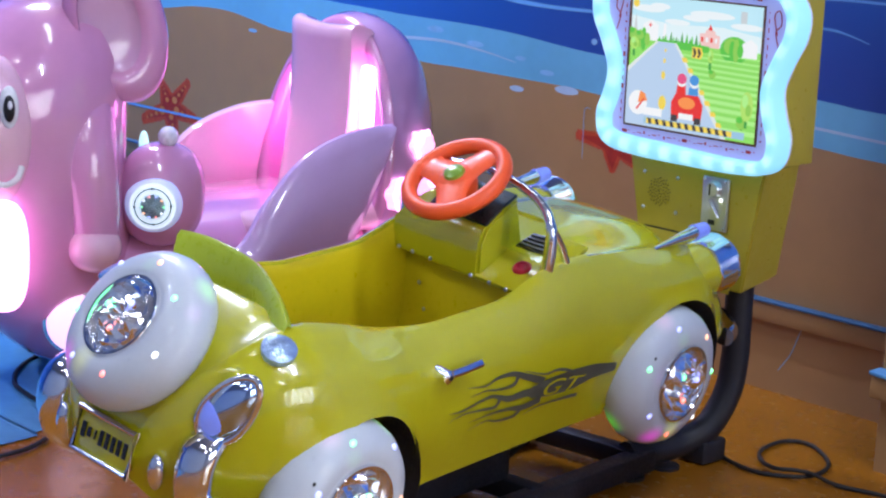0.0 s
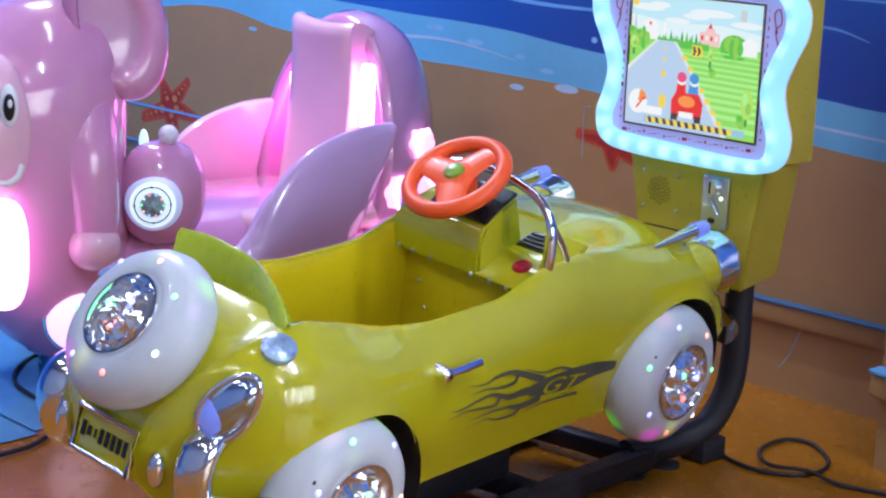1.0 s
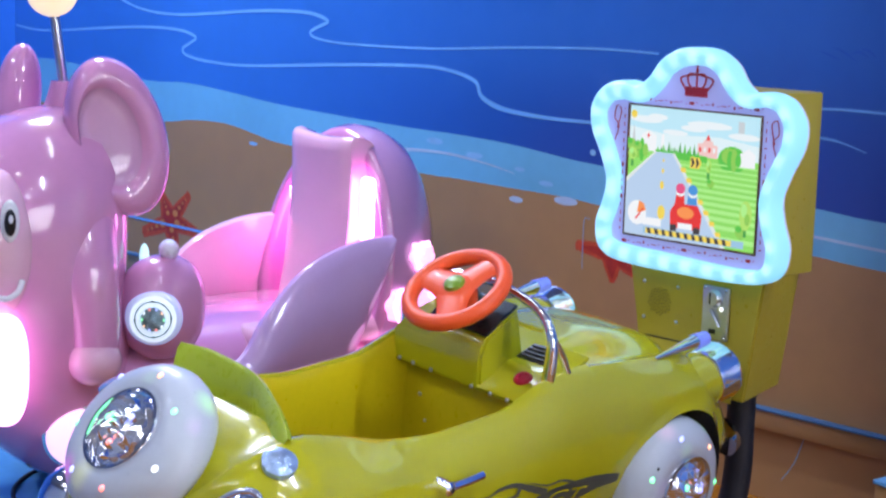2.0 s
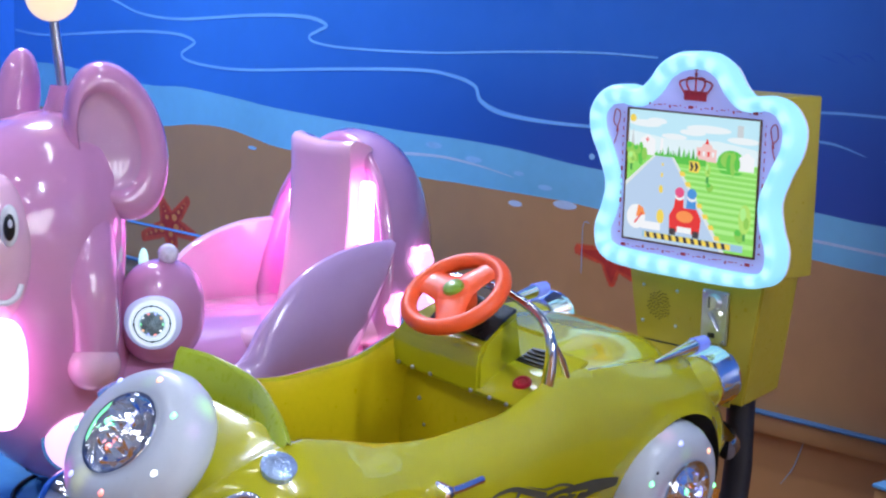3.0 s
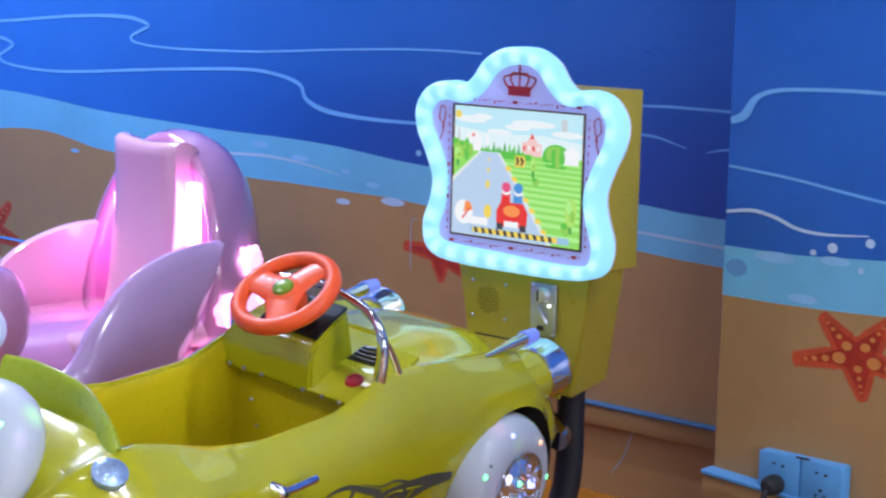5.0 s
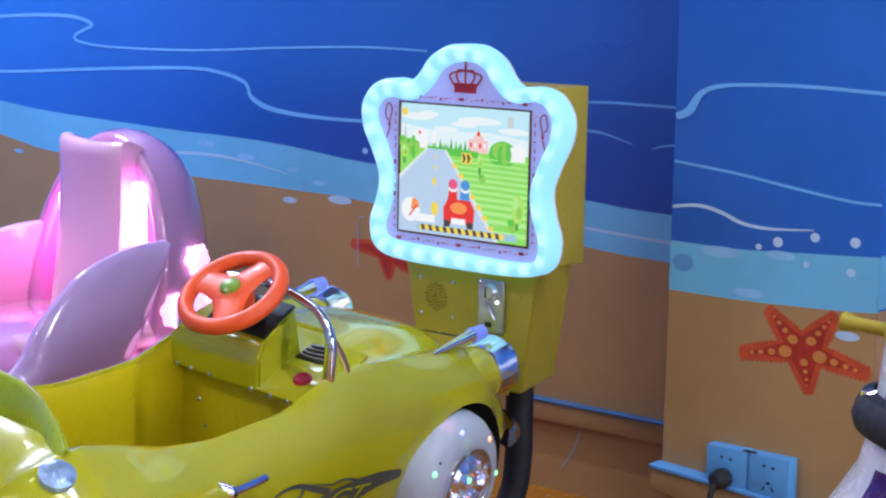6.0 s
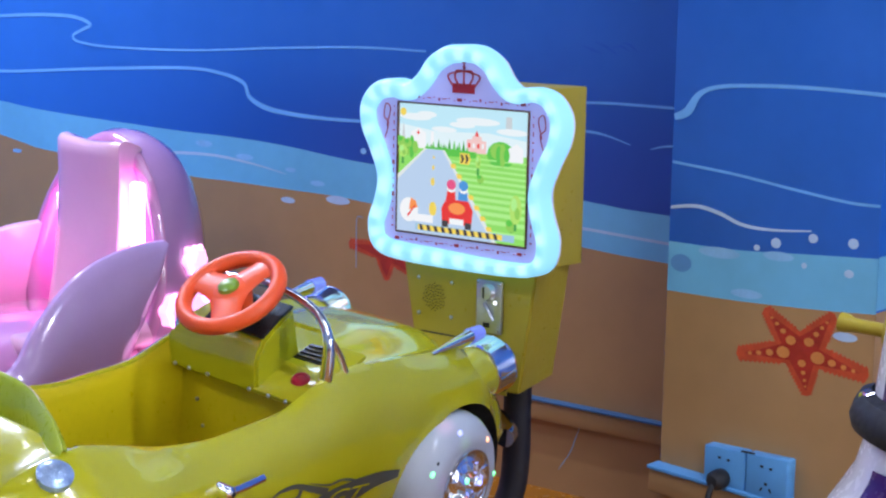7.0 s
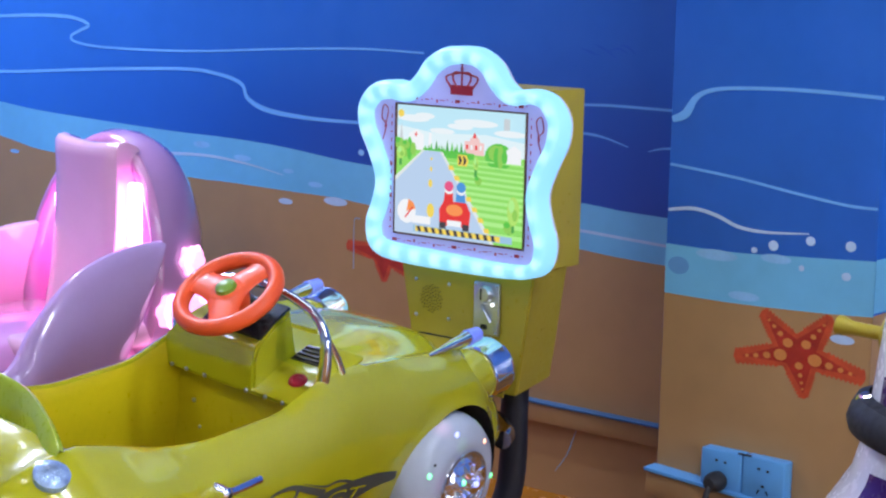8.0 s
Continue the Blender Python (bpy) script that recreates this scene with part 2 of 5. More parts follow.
def smooth_path(pts, per=8, closed=False):
    """A Catmull-Rom line through the points."""
    pts = [Vector(p) for p in pts]
    n, out = len(pts), []
    for i in range(n if closed else n - 1):
        if closed:
            a, b, c, d = (pts[(i + k) % n] for k in (-1, 0, 1, 2))
        else:
            a, b, c, d = pts[max(i - 1, 0)], pts[i], pts[i + 1], pts[min(i + 2, n - 1)]
        for k in range(per):
            t = k / per
            out.append(0.5 * ((2 * b) + (c - a) * t + (2 * a - 5 * b + 4 * c - d) * t * t + (3 * b - a - 3 * c + d) * t ** 3))
    if not closed:
        out.append(pts[-1])
    return out


def tube(pts, r, n=12, closed=False, per=8, radii=None):
    path = smooth_path(pts, per, closed) if per > 1 else [Vector(p) for p in pts]
    rows, ref = [], Vector((0, 0, 1))
    for i, p in enumerate(path):
        a = path[(i - 1) % len(path)] if closed or i else p
        b = path[(i + 1) % len(path)] if closed or i < len(path) - 1 else p
        t = (b - a).normalized()
        side = t.cross(ref)
        if side.length < 1e-3:
            side = t.cross(Vector((1, 0, 0)))
        side.normalize()
        up = side.cross(t).normalized()
        ref = up
        rr = r if radii is None else float(np.interp(i / (len(path) - 1), np.linspace(0, 1, len(radii)), radii))
        rows.append([p + rr * (math.cos(2 * math.pi * k / n) * side + math.sin(2 * math.pi * k / n) * up) for k in range(n)])
    return grid(rows, closed_u=closed, closed_v=True, cap=not closed)


def plate(outline, depth, bevel=0.0, axis="y"):
    """A flat shape (x, z) given a depth along +y."""
    bm = bmesh.new()
    f = bm.faces.new([bm.verts.new((p[0], 0, p[1])) for p in outline])
    r = bmesh.ops.extrude_face_region(bm, geom=[f])
    bmesh.ops.translate(bm, verts=[e for e in r["geom"] if isinstance(e, bmesh.types.BMVert)], vec=(0, depth, 0))
    if bevel:
        edges = [e for e in bm.edges if abs(e.verts[0].co.y - e.verts[1].co.y) < 1e-6]
        bmesh.ops.bevel(bm, geom=edges, offset=bevel, segments=2, affect="EDGES")
    bmesh.ops.triangulate(bm, faces=[f for f in bm.faces if len(f.verts) > 4])
    return bm


def merge(*bms):
    out = bmesh.new()
    for b in bms:
        me = bpy.data.meshes.new("tmp")
        b.to_mesh(me)
        b.free()
        out.from_mesh(me)
        bpy.data.meshes.remove(me)
    return out


def moved(bm, m):
    bmesh.ops.transform(bm, matrix=m, verts=bm.verts)
    return bm


# ---- setting ----
WY, CY = 3.38, 3.09          # the back wall's face, the column's face
K = 0.9745                   # mural places were read on a wall a little further back


def mw(p):
    return (p[0] * K, 1.2 + (p[1] - 1.2) * K)


floor_b = bmesh.new()
bmesh.ops.create_grid(floor_b, x_segments=2, y_segments=2, size=1, matrix=pose(-1.9, 0.9, 0) @ Matrix.Diagonal((4.4, 2.6, 1, 1)))
floor = solo("floor", floor_b, M["floor_o"], "glossy orange printed floor sheet", "floor", kind="structure")
# the blue water painted on the floor under the pink ride
blue_edge = smooth_path([(-3.12, -1.6, 0), (-3.08, 0.6, 0), (-3.14, 1.72, 0), (-3.18, 1.86, 0), (-3.3, 2.3, 0), (-3.28, 2.8, 0), (-3.4, 3.37, 0)], 6)
rows = [[(p.x, p.y, 0.004), (-6.1, p.y, 0.004)] for p in blue_edge]
solo("floor_water", grid(rows), M["floor_b"], "glossy pale blue painted water on the floor", "floor", kind="structure")

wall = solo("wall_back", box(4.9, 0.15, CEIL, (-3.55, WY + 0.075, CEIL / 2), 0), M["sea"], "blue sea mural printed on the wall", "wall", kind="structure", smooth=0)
solo("wall_left", box(0.15, 5.4, CEIL, (-6.05, 0.78, CEIL / 2), 0), M["blue"], "blue painted side wall", "wall", kind="structure", smooth=0)
# two unseen walls close the room, coloured pale to bounce light
solo("wall_right", box(0.15, 5.4, CEIL, (2.4, 0.78, CEIL / 2), 0), M["paint"], "unseen plain blue-grey wall, kept pale to bounce light", "wall", kind="structure", smooth=0)
solo("wall_front", box(8.6, 0.15, CEIL, (-1.85, -1.75, CEIL / 2), 0), M["paint"], "unseen plain blue-grey wall, kept pale to bounce light", "wall", kind="structure", smooth=0)
solo("wall_back_east", box(3.5, 0.15, CEIL, (0.66, WY + 0.075, CEIL / 2), 0), M["blue"], "blue mural wall beside the column", "wall", kind="structure", smooth=0)
solo("ceiling", box(8.6, 5.4, 0.1, (-1.85, 0.8, CEIL + 0.05), 0), M["ceil"], "grey painted ceiling", "ceiling", kind="structure", smooth=0)
CX0, CX1 = -1.979, -1.515
column = solo("column", box(CX1 - CX0, WY - CY, CEIL, ((CX0 + CX1) / 2, (WY + CY) / 2, CEIL / 2), 0.001), M["blue"], "square column wrapped in the sea mural", "column", kind="structure")
for px, py in PANELS:
    t = thing("ceiling_light", pose(px, py, CEIL), "long white ceiling tube light, lit", "ceiling light", "ceiling lights")
    part("frame", merge(box(1.24, 0.02, 0.05, (0, 0.065, -0.025)), box(1.24, 0.02, 0.05, (0, -0.065, -0.025)), box(0.02, 0.11, 0.05, (0.61, 0, -0.025)), box(0.02, 0.11, 0.05, (-0.61, 0, -0.025))), M["steel"], t)
    part("diffuser", box(1.19, 0.105, 0.01, (0, 0, -0.02), 0.002), M["panel"], t)


# an unseen light box added for side light and streaked reflections
box_light = thing("fill_light_box", pose(2.32, 1.75, 1.25), "unseen light box with upright lit tubes, added as side fill", "light box")
part("frame", merge(box(0.05, 2.70, 0.05, (-0.01, 0, 0.775)), box(0.05, 2.70, 0.05, (-0.01, 0, -0.775)), box(0.05, 0.05, 1.5, (-0.01, 1.325, 0)), box(0.05, 0.05, 1.5, (-0.01, -1.325, 0))), M["steel"], box_light)
part("back_panel", box(0.012, 2.62, 1.50, (0.0, 0, 0), 0.002), M["paint"], box_light)
for k in range(8):
    part("tube", box(0.03, 0.09, 1.46, (-0.03, -1.12 + 0.32 * k, 0), 0.012), M["side_fill"], box_light)
# small downlights
for px, py in [(-3.9, 1.2), (-3.75, 1.2), (-3.6, 1.2), (-2.2, 1.1), (-2.05, 1.1), (-1.9, 1.1), (-0.4, 1.2), (-0.25, 1.2), (-0.1, 1.2), (-2.2, -0.6), (-2.05, -0.6), (-1.9, -0.6), (-0.4, -0.5), (-0.25, -0.5)]:
    t = thing("downlight", pose(px, py, CEIL), "small round ceiling spotlight, lit", "ceiling light", "ceiling spotlights")
    part("can", lathe([(0.0, 0.0), (0.045, 0.0), (0.045, -0.09), (0.038, -0.09), (0.036, -0.07), (0.0, -0.07)], 20), M["black"], t)
    part("lens", lathe([(0.0, -0.084), (0.030, -0.084), (0.032, -0.074)], 20), M["spot"], t)


def region(name, upper, lower, y, material, parent, step=6, depth=0.0005):
    """A painted band between two lines (x, z) given from left to right."""
    up, lo = smooth_path([(p[0], 0, p[1]) for p in upper], step), smooth_path([(p[0], 0, p[1]) for p in lower], step)
    x0, x1 = max(up[0].x, lo[0].x), min(up[-1].x, lo[-1].x)
    xs = np.linspace(x0, x1, 90)
    zu = np.interp(xs, [p.x for p in up], [p.z for p in up])
    zl = np.interp(xs, [p.x for p in lo], [p.z for p in lo])
    return part(name, grid([[(x, y - depth, a), (x, y - depth, b)] for x, a, b in zip(xs, zu, zl)]), material, parent, smooth=0)


def ribbon(name, pts, width, y, material, parent, taper=None):
    path = smooth_path([(*mw(p), 0) for p in pts], 8)
    rows = []
    for i, p in enumerate(path):
        d = (path[min(i + 1, len(path) - 1)] - path[max(i - 1, 0)]).normalized()
        n = Vector((-d.y, d.x, 0))
        w = width * (1 if taper is None else np.interp(i / (len(path) - 1), np.linspace(0, 1, len(taper)), taper)) / 2.3
        a, b = p + n * w, p - n * w
        rows.append([(a.x, y, a.y), (b.x, y, b.y)])
    return part(name, grid(rows), material, parent, smooth=0)


def blob(name, at, rx, rz, y, material, parent, turn=0.0):
    x, z = mw(at)
    pts = []
    for k in range(28):
        a = 2 * math.pi * k / 28
        u, v = rx * math.cos(a), rz * math.sin(a)
        pts.append((x + u * math.cos(turn) - v * math.sin(turn), y, z + u * math.sin(turn) + v * math.cos(turn)))
    bm = bmesh.new()
    bm.faces.new([bm.verts.new(p) for p in pts])
    return part(name, bm, material, parent, smooth=0)


band_top = [mw(p) for p in [(-6.13, 0.825), (-5.83, 0.835), (-5.27, 0.80), (-5.0, 0.806), (-4.72, 0.79), (-4.48, 0.772), (-3.94, 0.754), (-3.69, 0.751), (-3.47, 0.743), (-3.26, 0.725), (-3.14, 0.718), (-2.464, 0.686), (-2.351, 0.678), (-1.98, 0.668)]]
sand_top = [mw(p) for p in [(-6.13, 0.70), (-5.6, 0.64), (-5.15, 0.665), (-4.965, 0.686), (-4.775, 0.689), (-4.62, 0.669), (-4.46, 0.65), (-3.84, 0.627), (-3.69, 0.627), (-3.465, 0.624), (-3.255, 0.622), (-3.16, 0.616), (-2.46, 0.575), (-2.346, 0.568), (-1.98, 0.558)]]
region("shallow_water", band_top, sand_top, WY, M["aqua"], wall)
region("sand", sand_top, [(-6.0, 0.0), (-4, 0.0), (-1.93, 0.0)], WY, M["sand"], wall)
YL = WY - 0.0010
ribbon("wave_line", [(-6.12, 0.948), (-5.906, 0.938), (-5.449, 0.969), (-5.204, 0.981), (-5.036, 0.978), (-4.955, 0.959), (-4.986, 0.939), (-5.028, 0.918), (-5.002, 0.897), (-4.873, 0.884), (-4.658, 0.884), (-4.207, 0.914), (-3.852, 0.932), (-3.71, 0.925), (-3.617, 0.903), (-3.592, 0.865), (-3.524, 0.839), (-3.415, 0.828), (-3.268, 0.825), (-3.0, 0.83)], 0.011, YL, M["line"], wall, [0.8, 1, 1, 0.9, 1, 1.5, 0.7])
ribbon("wave_line", [(-5.6, 1.11), (-5.432, 1.077), (-5.273, 1.04), (-5.037, 1.03), (-4.633, 1.058), (-4.375, 1.063), (-4.27, 1.043), (-4.305, 1.025), (-4.351, 1.005), (-4.317, 0.987), (-4.156, 0.978), (-3.806, 0.984), (-3.489, 1.003), (-3.179, 1.017), (-2.96, 1.016)], 0.010, YL, M["line"], wall, [0.8, 1, 1.3, 0.9, 0.7, 0.6])
ribbon("wave_line", [(-2.7, 0.91), (-2.474, 0.917), (-2.362, 0.92), (-2.1, 0.918)], 0.007, YL, M["line"], wall)
ribbon("wave_line", [(-2.7, 0.862), (-2.471, 0.851), (-2.406, 0.845), (-2.334, 0.827)], 0.007, YL, M["line"], wall, [1, 1, 0.3])
ribbon("wave_line", [(-2.28, 0.821), (-2.219, 0.833), (-2.05, 0.835)], 0.006, YL, M["line"], wall, [0.3, 1, 1])
ribbon("foam_line", [(-4.1, 0.68), (-3.94, 0.687), (-3.745, 0.694), (-3.583, 0.683), (-3.45, 0.665)], 0.010, YL, M["foam"], wall, [0.3, 1, 0.8, 0.2])
ribbon("foam_line", [(-2.7, 0.628), (-2.462, 0.62), (-2.348, 0.615), (-2.0, 0.60)], 0.008, YL, M["foam"], wall)
for p, a, b in [((-3.775, 0.724), 0.034, 0.009), ((-3.611, 0.699), 0.034, 0.008), ((-3.432, 0.678), 0.02, 0.006), ((-3.331, 0.65), 0.026, 0.007), ((-3.441, 0.595), 0.026, 0.008), ((-3.256, 0.612), 0.042, 0.011), ((-3.167, 0.749), 0.010, 0.008), ((-4.63, 0.638), 0.022, 0.006)]:
    blob("foam_patch", p, a, b, YL, M["foam_soft"] if p[1] > 0.63 else M["foam"], wall)


def star(at, tips, y, parent, dots=True, inner=0.50):
    """A painted starfish with a serrated rim."""
    cx, cz = mw(at)
    outline, core = [], []
    tips = [mw(p) for p in tips]
    n = len(tips)
    for i, (tx, tz) in enumerate(tips):
        nx, nz = tips[(i + 1) % n]
        vx, vz = cx + inner * ((tx + nx) / 2 - cx), cz + inner * ((tz + nz) / 2 - cz)
        ends = []
        for (qx, qz), side in (((tx, tz), 1), ((nx, nz), -1)):
            ox, oz = -(qz - cz) * 0.09 * side, (qx - cx) * 0.09 * side
            if (qx + ox - vx) ** 2 + (qz + oz - vz) ** 2 > (qx - ox - vx) ** 2 + (qz - oz - vz) ** 2:
                ox, oz = -ox, -oz
            ends.append((cx + 0.97 * (qx - cx) + ox, cz + 0.97 * (qz - cz) + oz))
        for (ax, az), (bx, bz) in ((ends[0], (vx, vz)), ((vx, vz), ends[1])):
            for k in range(20):
                f = k / 20
                ln = math.hypot(bx - ax, bz - az)
                px, pz = ax + (bx - ax) * f, az + (bz - az) * f
                out = 0.0 if math.hypot(px - vx, pz - vz) < 0.012 else (0.0045 if k % 2 else -0.001)
                ex, ez = -(bz - az) / ln, (bx - ax) / ln
                if ex * (px - cx) + ez * (pz - cz) < 0:
                    ex, ez = -ex, -ez
                outline.append((px + out * ex, pz + out * ez))
        outline.append(ends[1])
        outline.append((nx, nz))
    for i, (tx, tz) in enumerate(tips):
        nx, nz = tips[(i + 1) % n]
        core.append((cx + 0.88 * (tx - cx), cz + 0.88 * (tz - cz)))
        core.append((cx + 0.74 * inner * ((tx + nx) / 2 - cx), cz + 0.74 * inner * ((tz + nz) / 2 - cz)))
    for nm, ol, mt, yy in (("starfish", outline, M["star"], y), ("starfish_core", core, M["stardark"], y - 0.0004)):
        bm = bmesh.new()
        bm.faces.new([bm.verts.new((p[0], yy, p[1])) for p in ol])
        bm.normal_update()
        bmesh.ops.triangulate(bm, faces=bm.faces[:], ngon_method="EAR_CLIP")
        part(nm, bm, mt, parent, smooth=0)
    for tx, tz in (tips if dots else ()):
        r = math.hypot(tx - cx, tz - cz)
        for f, s in ((0.26, 0.080), (0.47, 0.045), (0.64, 0.033), (0.78, 0.024)):
            x, z = cx + f * (tx - cx), cz + f * (tz - cz)
            blob("starfish_dot", (x / K, 1.2 + (z - 1.2) / K), r * s * 1.25, r * s, y - 0.0008, M["stardot"], parent)


star((-5.09, 0.335), [(-5.144, 0.425), (-4.975, 0.437), (-4.93, 0.31), (-5.05, 0.21), (-5.26, 0.27)], YL, wall)
star((-3.09, 0.487), [(-3.215, 0.503), (-3.12, 0.59), (-2.99, 0.555), (-2.96, 0.44), (-3.078, 0.418)], YL, wall, dots=False)

ribbon("painted_strip", [(-5.75, 0.318), (-5.3, 0.318), (-4.95, 0.318), (-4.6, 0.318)], 0.009, YL - 0.0012, M["line"], wall)
ribbon("thin_wire", [(-3.165, 0.575), (-3.185, 0.572), (-3.187, 0.52), (-3.186, 0.44)], 0.0025, YL - 0.0012, M["foam_soft"], wall)
ribbon("thin_wire", [(-2.45, 0.142), (-2.462, 0.11), (-2.478, 0.07), (-2.51, 0.025)], 0.0028, YL - 0.0012, M["foam_soft"], wall, [0.3, 1, 1, 0.6])

# wrinkles in the printed sheet, their shade painted as thin darker ribbons
M["crease_shade"] = mat("mural_crease_shade", (0.015, 0.095, 0.42), 0.45, vary=0.2, scale=20)
for pts in ([(-2.479, 1.049), (-2.451, 1.041), (-2.424, 1.032)], [(-2.444, 1.06), (-2.409, 1.048), (-2.376, 1.029)], [(-2.396, 1.046), (-2.371, 1.052), (-2.345, 1.041)], [(-2.368, 1.06), (-2.346, 1.056), (-2.324, 1.04)]):
    ribbon("crease_shade", pts, 0.006, YL, M["crease_shade"], wall, [0.2, 1, 0.2])

# the column's mural
c_band = [mw(p) for p in [(-2.030, 0.667), (-1.869, 0.666), (-1.74, 0.673), (-1.5535, 0.684)]]
c_sand = [mw(p) for p in [(-2.030, 0.563), (-1.863, 0.562), (-1.671, 0.568), (-1.5535, 0.575)]]
region("shallow_water", c_band, c_sand, CY, M["aqua"], column)
region("sand", c_sand, [(-1.978, 0), (-1.7, 0), (-1.5135, 0)], CY, M["sand"], column)
YM = CY - 0.0010
ribbon("wave_line", [(-2.028, 0.926), (-1.997, 0.939), (-1.971, 0.975), (-1.925, 0.993), (-1.834, 1.0), (-1.709, 1.002), (-1.557, 0.997)], 0.012, YM, M["line"], column, [1.2, 1.9, 0.9, 0.7, 0.7, 0.7])
ribbon("wave_line", [(-2.028, 0.833), (-1.877, 0.819), (-1.747, 0.801), (-1.623, 0.786), (-1.557, 0.785)], 0.0065, YM, M["line"], column)
ribbon("wave_line", [(-2.028, 0.738), (-1.967, 0.746), (-1.912, 0.737), (-1.858, 0.719), (-1.793, 0.715), (-1.70, 0.722)], 0.009, YM, M["foam"], column, [0.8, 1, 1, 0.8, 0.3])
for p, a, b in [((-1.696, 0.708), 0.010, 0.009), ((-1.778, 0.69), 0.011, 0.010), ((-1.821, 0.676), 0.007, 0.006), ((-1.609, 0.707), 0.011, 0.010), ((-1.908, 0.656), 0.048, 0.011), ((-1.771, 0.664), 0.034, 0.009), ((-1.84, 0.579), 0.036, 0.009), ((-1.713, 0.652), 0.006, 0.006), ((-1.615, 0.647), 0.010, 0.008), ((-1.616, 0.522), 0.026, 0.009)]:
    blob("foam_patch", p, a, b, YM, M["foam"] if a < 0.012 or p[1] < 0.53 else M["foam_soft"], column)
blob("painted_disc", (-1.998, 0.624), 0.025, 0.018, YM, M["disc"], column)
star((-1.712, 0.479), [(-1.797, 0.556), (-1.64, 0.564), (-1.561, 0.452), (-1.692, 0.391), (-1.857, 0.454)], YM, column)

# skirting ledges
ledge = solo("baseboard", box(4.0, 0.022, 0.045, (-3.98, WY - 0.012, 0.192), 0.004), M["sand"], "sand-coloured skirting moulding on the wall", "skirting", kind="structure")
part("edge_strip", box(4.0, 0.028, 0.006, (-3.98, WY - 0.015, 0.218), 0.002), M["strip"], ledge, "blue painted top edge")
SLANT = Matrix.Translation((CX0, 0, 0.2)) @ pose(0, 0, 0, 0, 3.5, 0) @ Matrix.Translation((-CX0, 0, -0.2))      # the moulding hangs a little askew
ledge2 = solo("baseboard", moved(box(CX1 - CX0 + 0.010, 0.035, 0.05, ((CX0 + CX1) / 2, CY - 0.018, 0.186), 0.006), SLANT), M["sand"], "sand-coloured skirting moulding on the column", "skirting", kind="structure")
part("edge_strip", moved(box(CX1 - CX0 + 0.014, 0.044, 0.009, ((CX0 + CX1) / 2, CY - 0.020, 0.2155), 0.003), SLANT), M["socket"], ledge2, "blue painted top edge")

# ---- the yellow ride-on car ----
CAR_TURN, CAR_LEAN, CAR_PITCH = 5.92, 7.58, 1.956      # as it stands for most of its rocking
car = thing("kiddie_ride_car", Matrix.Translation((-2.3391, 2.1368, 0.0408)) @ pose(0, 0, 0, 0, 0, CAR_TURN) @ pose(0, 0, 0, CAR_PITCH, 0, 0) @ pose(0, 0, 0, 0, CAR_LEAN, 0) @ Matrix.Scale(0.975, 4),
            "glossy yellow open roadster coin ride with lit white wheels", "kiddie ride")

#        l      w_b    z_b    w_m    w_r    z_r    z_c
BODY = [(-0.752, 0.055, 0.285, 0.070, 0.050, 0.335, 0.345),
        (-0.744, 0.080, 0.262, 0.100, 0.075, 0.385, 0.400),
        (-0.724, 0.105, 0.245, 0.132, 0.100, 0.425, 0.440),
        (-0.690, 0.145, 0.234, 0.182, 0.138, 0.468, 0.470),
        (-0.650, 0.180, 0.226, 0.228, 0.158, 0.497, 0.492),
        (-0.600, 0.215, 0.220, 0.262, 0.172, 0.520, 0.512),
        (-0.540, 0.235, 0.210, 0.278, 0.178, 0.531, 0.535),
        (-0.436, 0.235, 0.200, 0.278, 0.181, 0.506, 0.535),
        (-0.340, 0.225, 0.192, 0.258, 0.182, 0.480, 0.535),
        (-0.230, 0.215, 0.190, 0.240, 0.182, 0.464, 0.535),
        (-0.040, 0.213, 0.190, 0.235, 0.182, 0.468, 0.535),
        (0.075, 0.213, 0.191, 0.236, 0.180, 0.506, 0.530),
        (0.170, 0.216, 0.193, 0.240, 0.180, 0.512, 0.532),
        (0.317, 0.226, 0.198, 0.262, 0.188, 0.503, 0.530),
        (0.425, 0.232, 0.205, 0.272, 0.196, 0.496, 0.515),
        (0.511, 0.230, 0.215, 0.268, 0.192, 0.483, 0.495),
        (0.548, 0.225, 0.222, 0.256, 0.172, 0.452, 0.478),
        (0.590, 0.232, 0.232, 0.256, 0.160, 0.402, 0.440),
        (0.615, 0.222, 0.236, 0.240, 0.140, 0.378, 0.420),
        (0.645, 0.165, 0.250, 0.180, 0.105, 0.350, 0.395),
        (0.680, 0.110, 0.280, 0.125, 0.060, 0.325, 0.340)]
COCK0, COCK1, TUB = -0.535, 0.205, 0.235
WHEELS = ((-0.503, 0.258), (0.382, 0.260))
ARCHES = ((-0.466, 0.232, 0.160), (0.412, 0.256, 0.152))      # l, height and radius of the openings


def body_at(l):
    """Bottom half-width and height, widest, ridge half-width and height, crown height."""
    t = np.array(BODY)
    return [float(np.interp(l, t[:, 0], t[:, k])) for k in range(1, 7)]


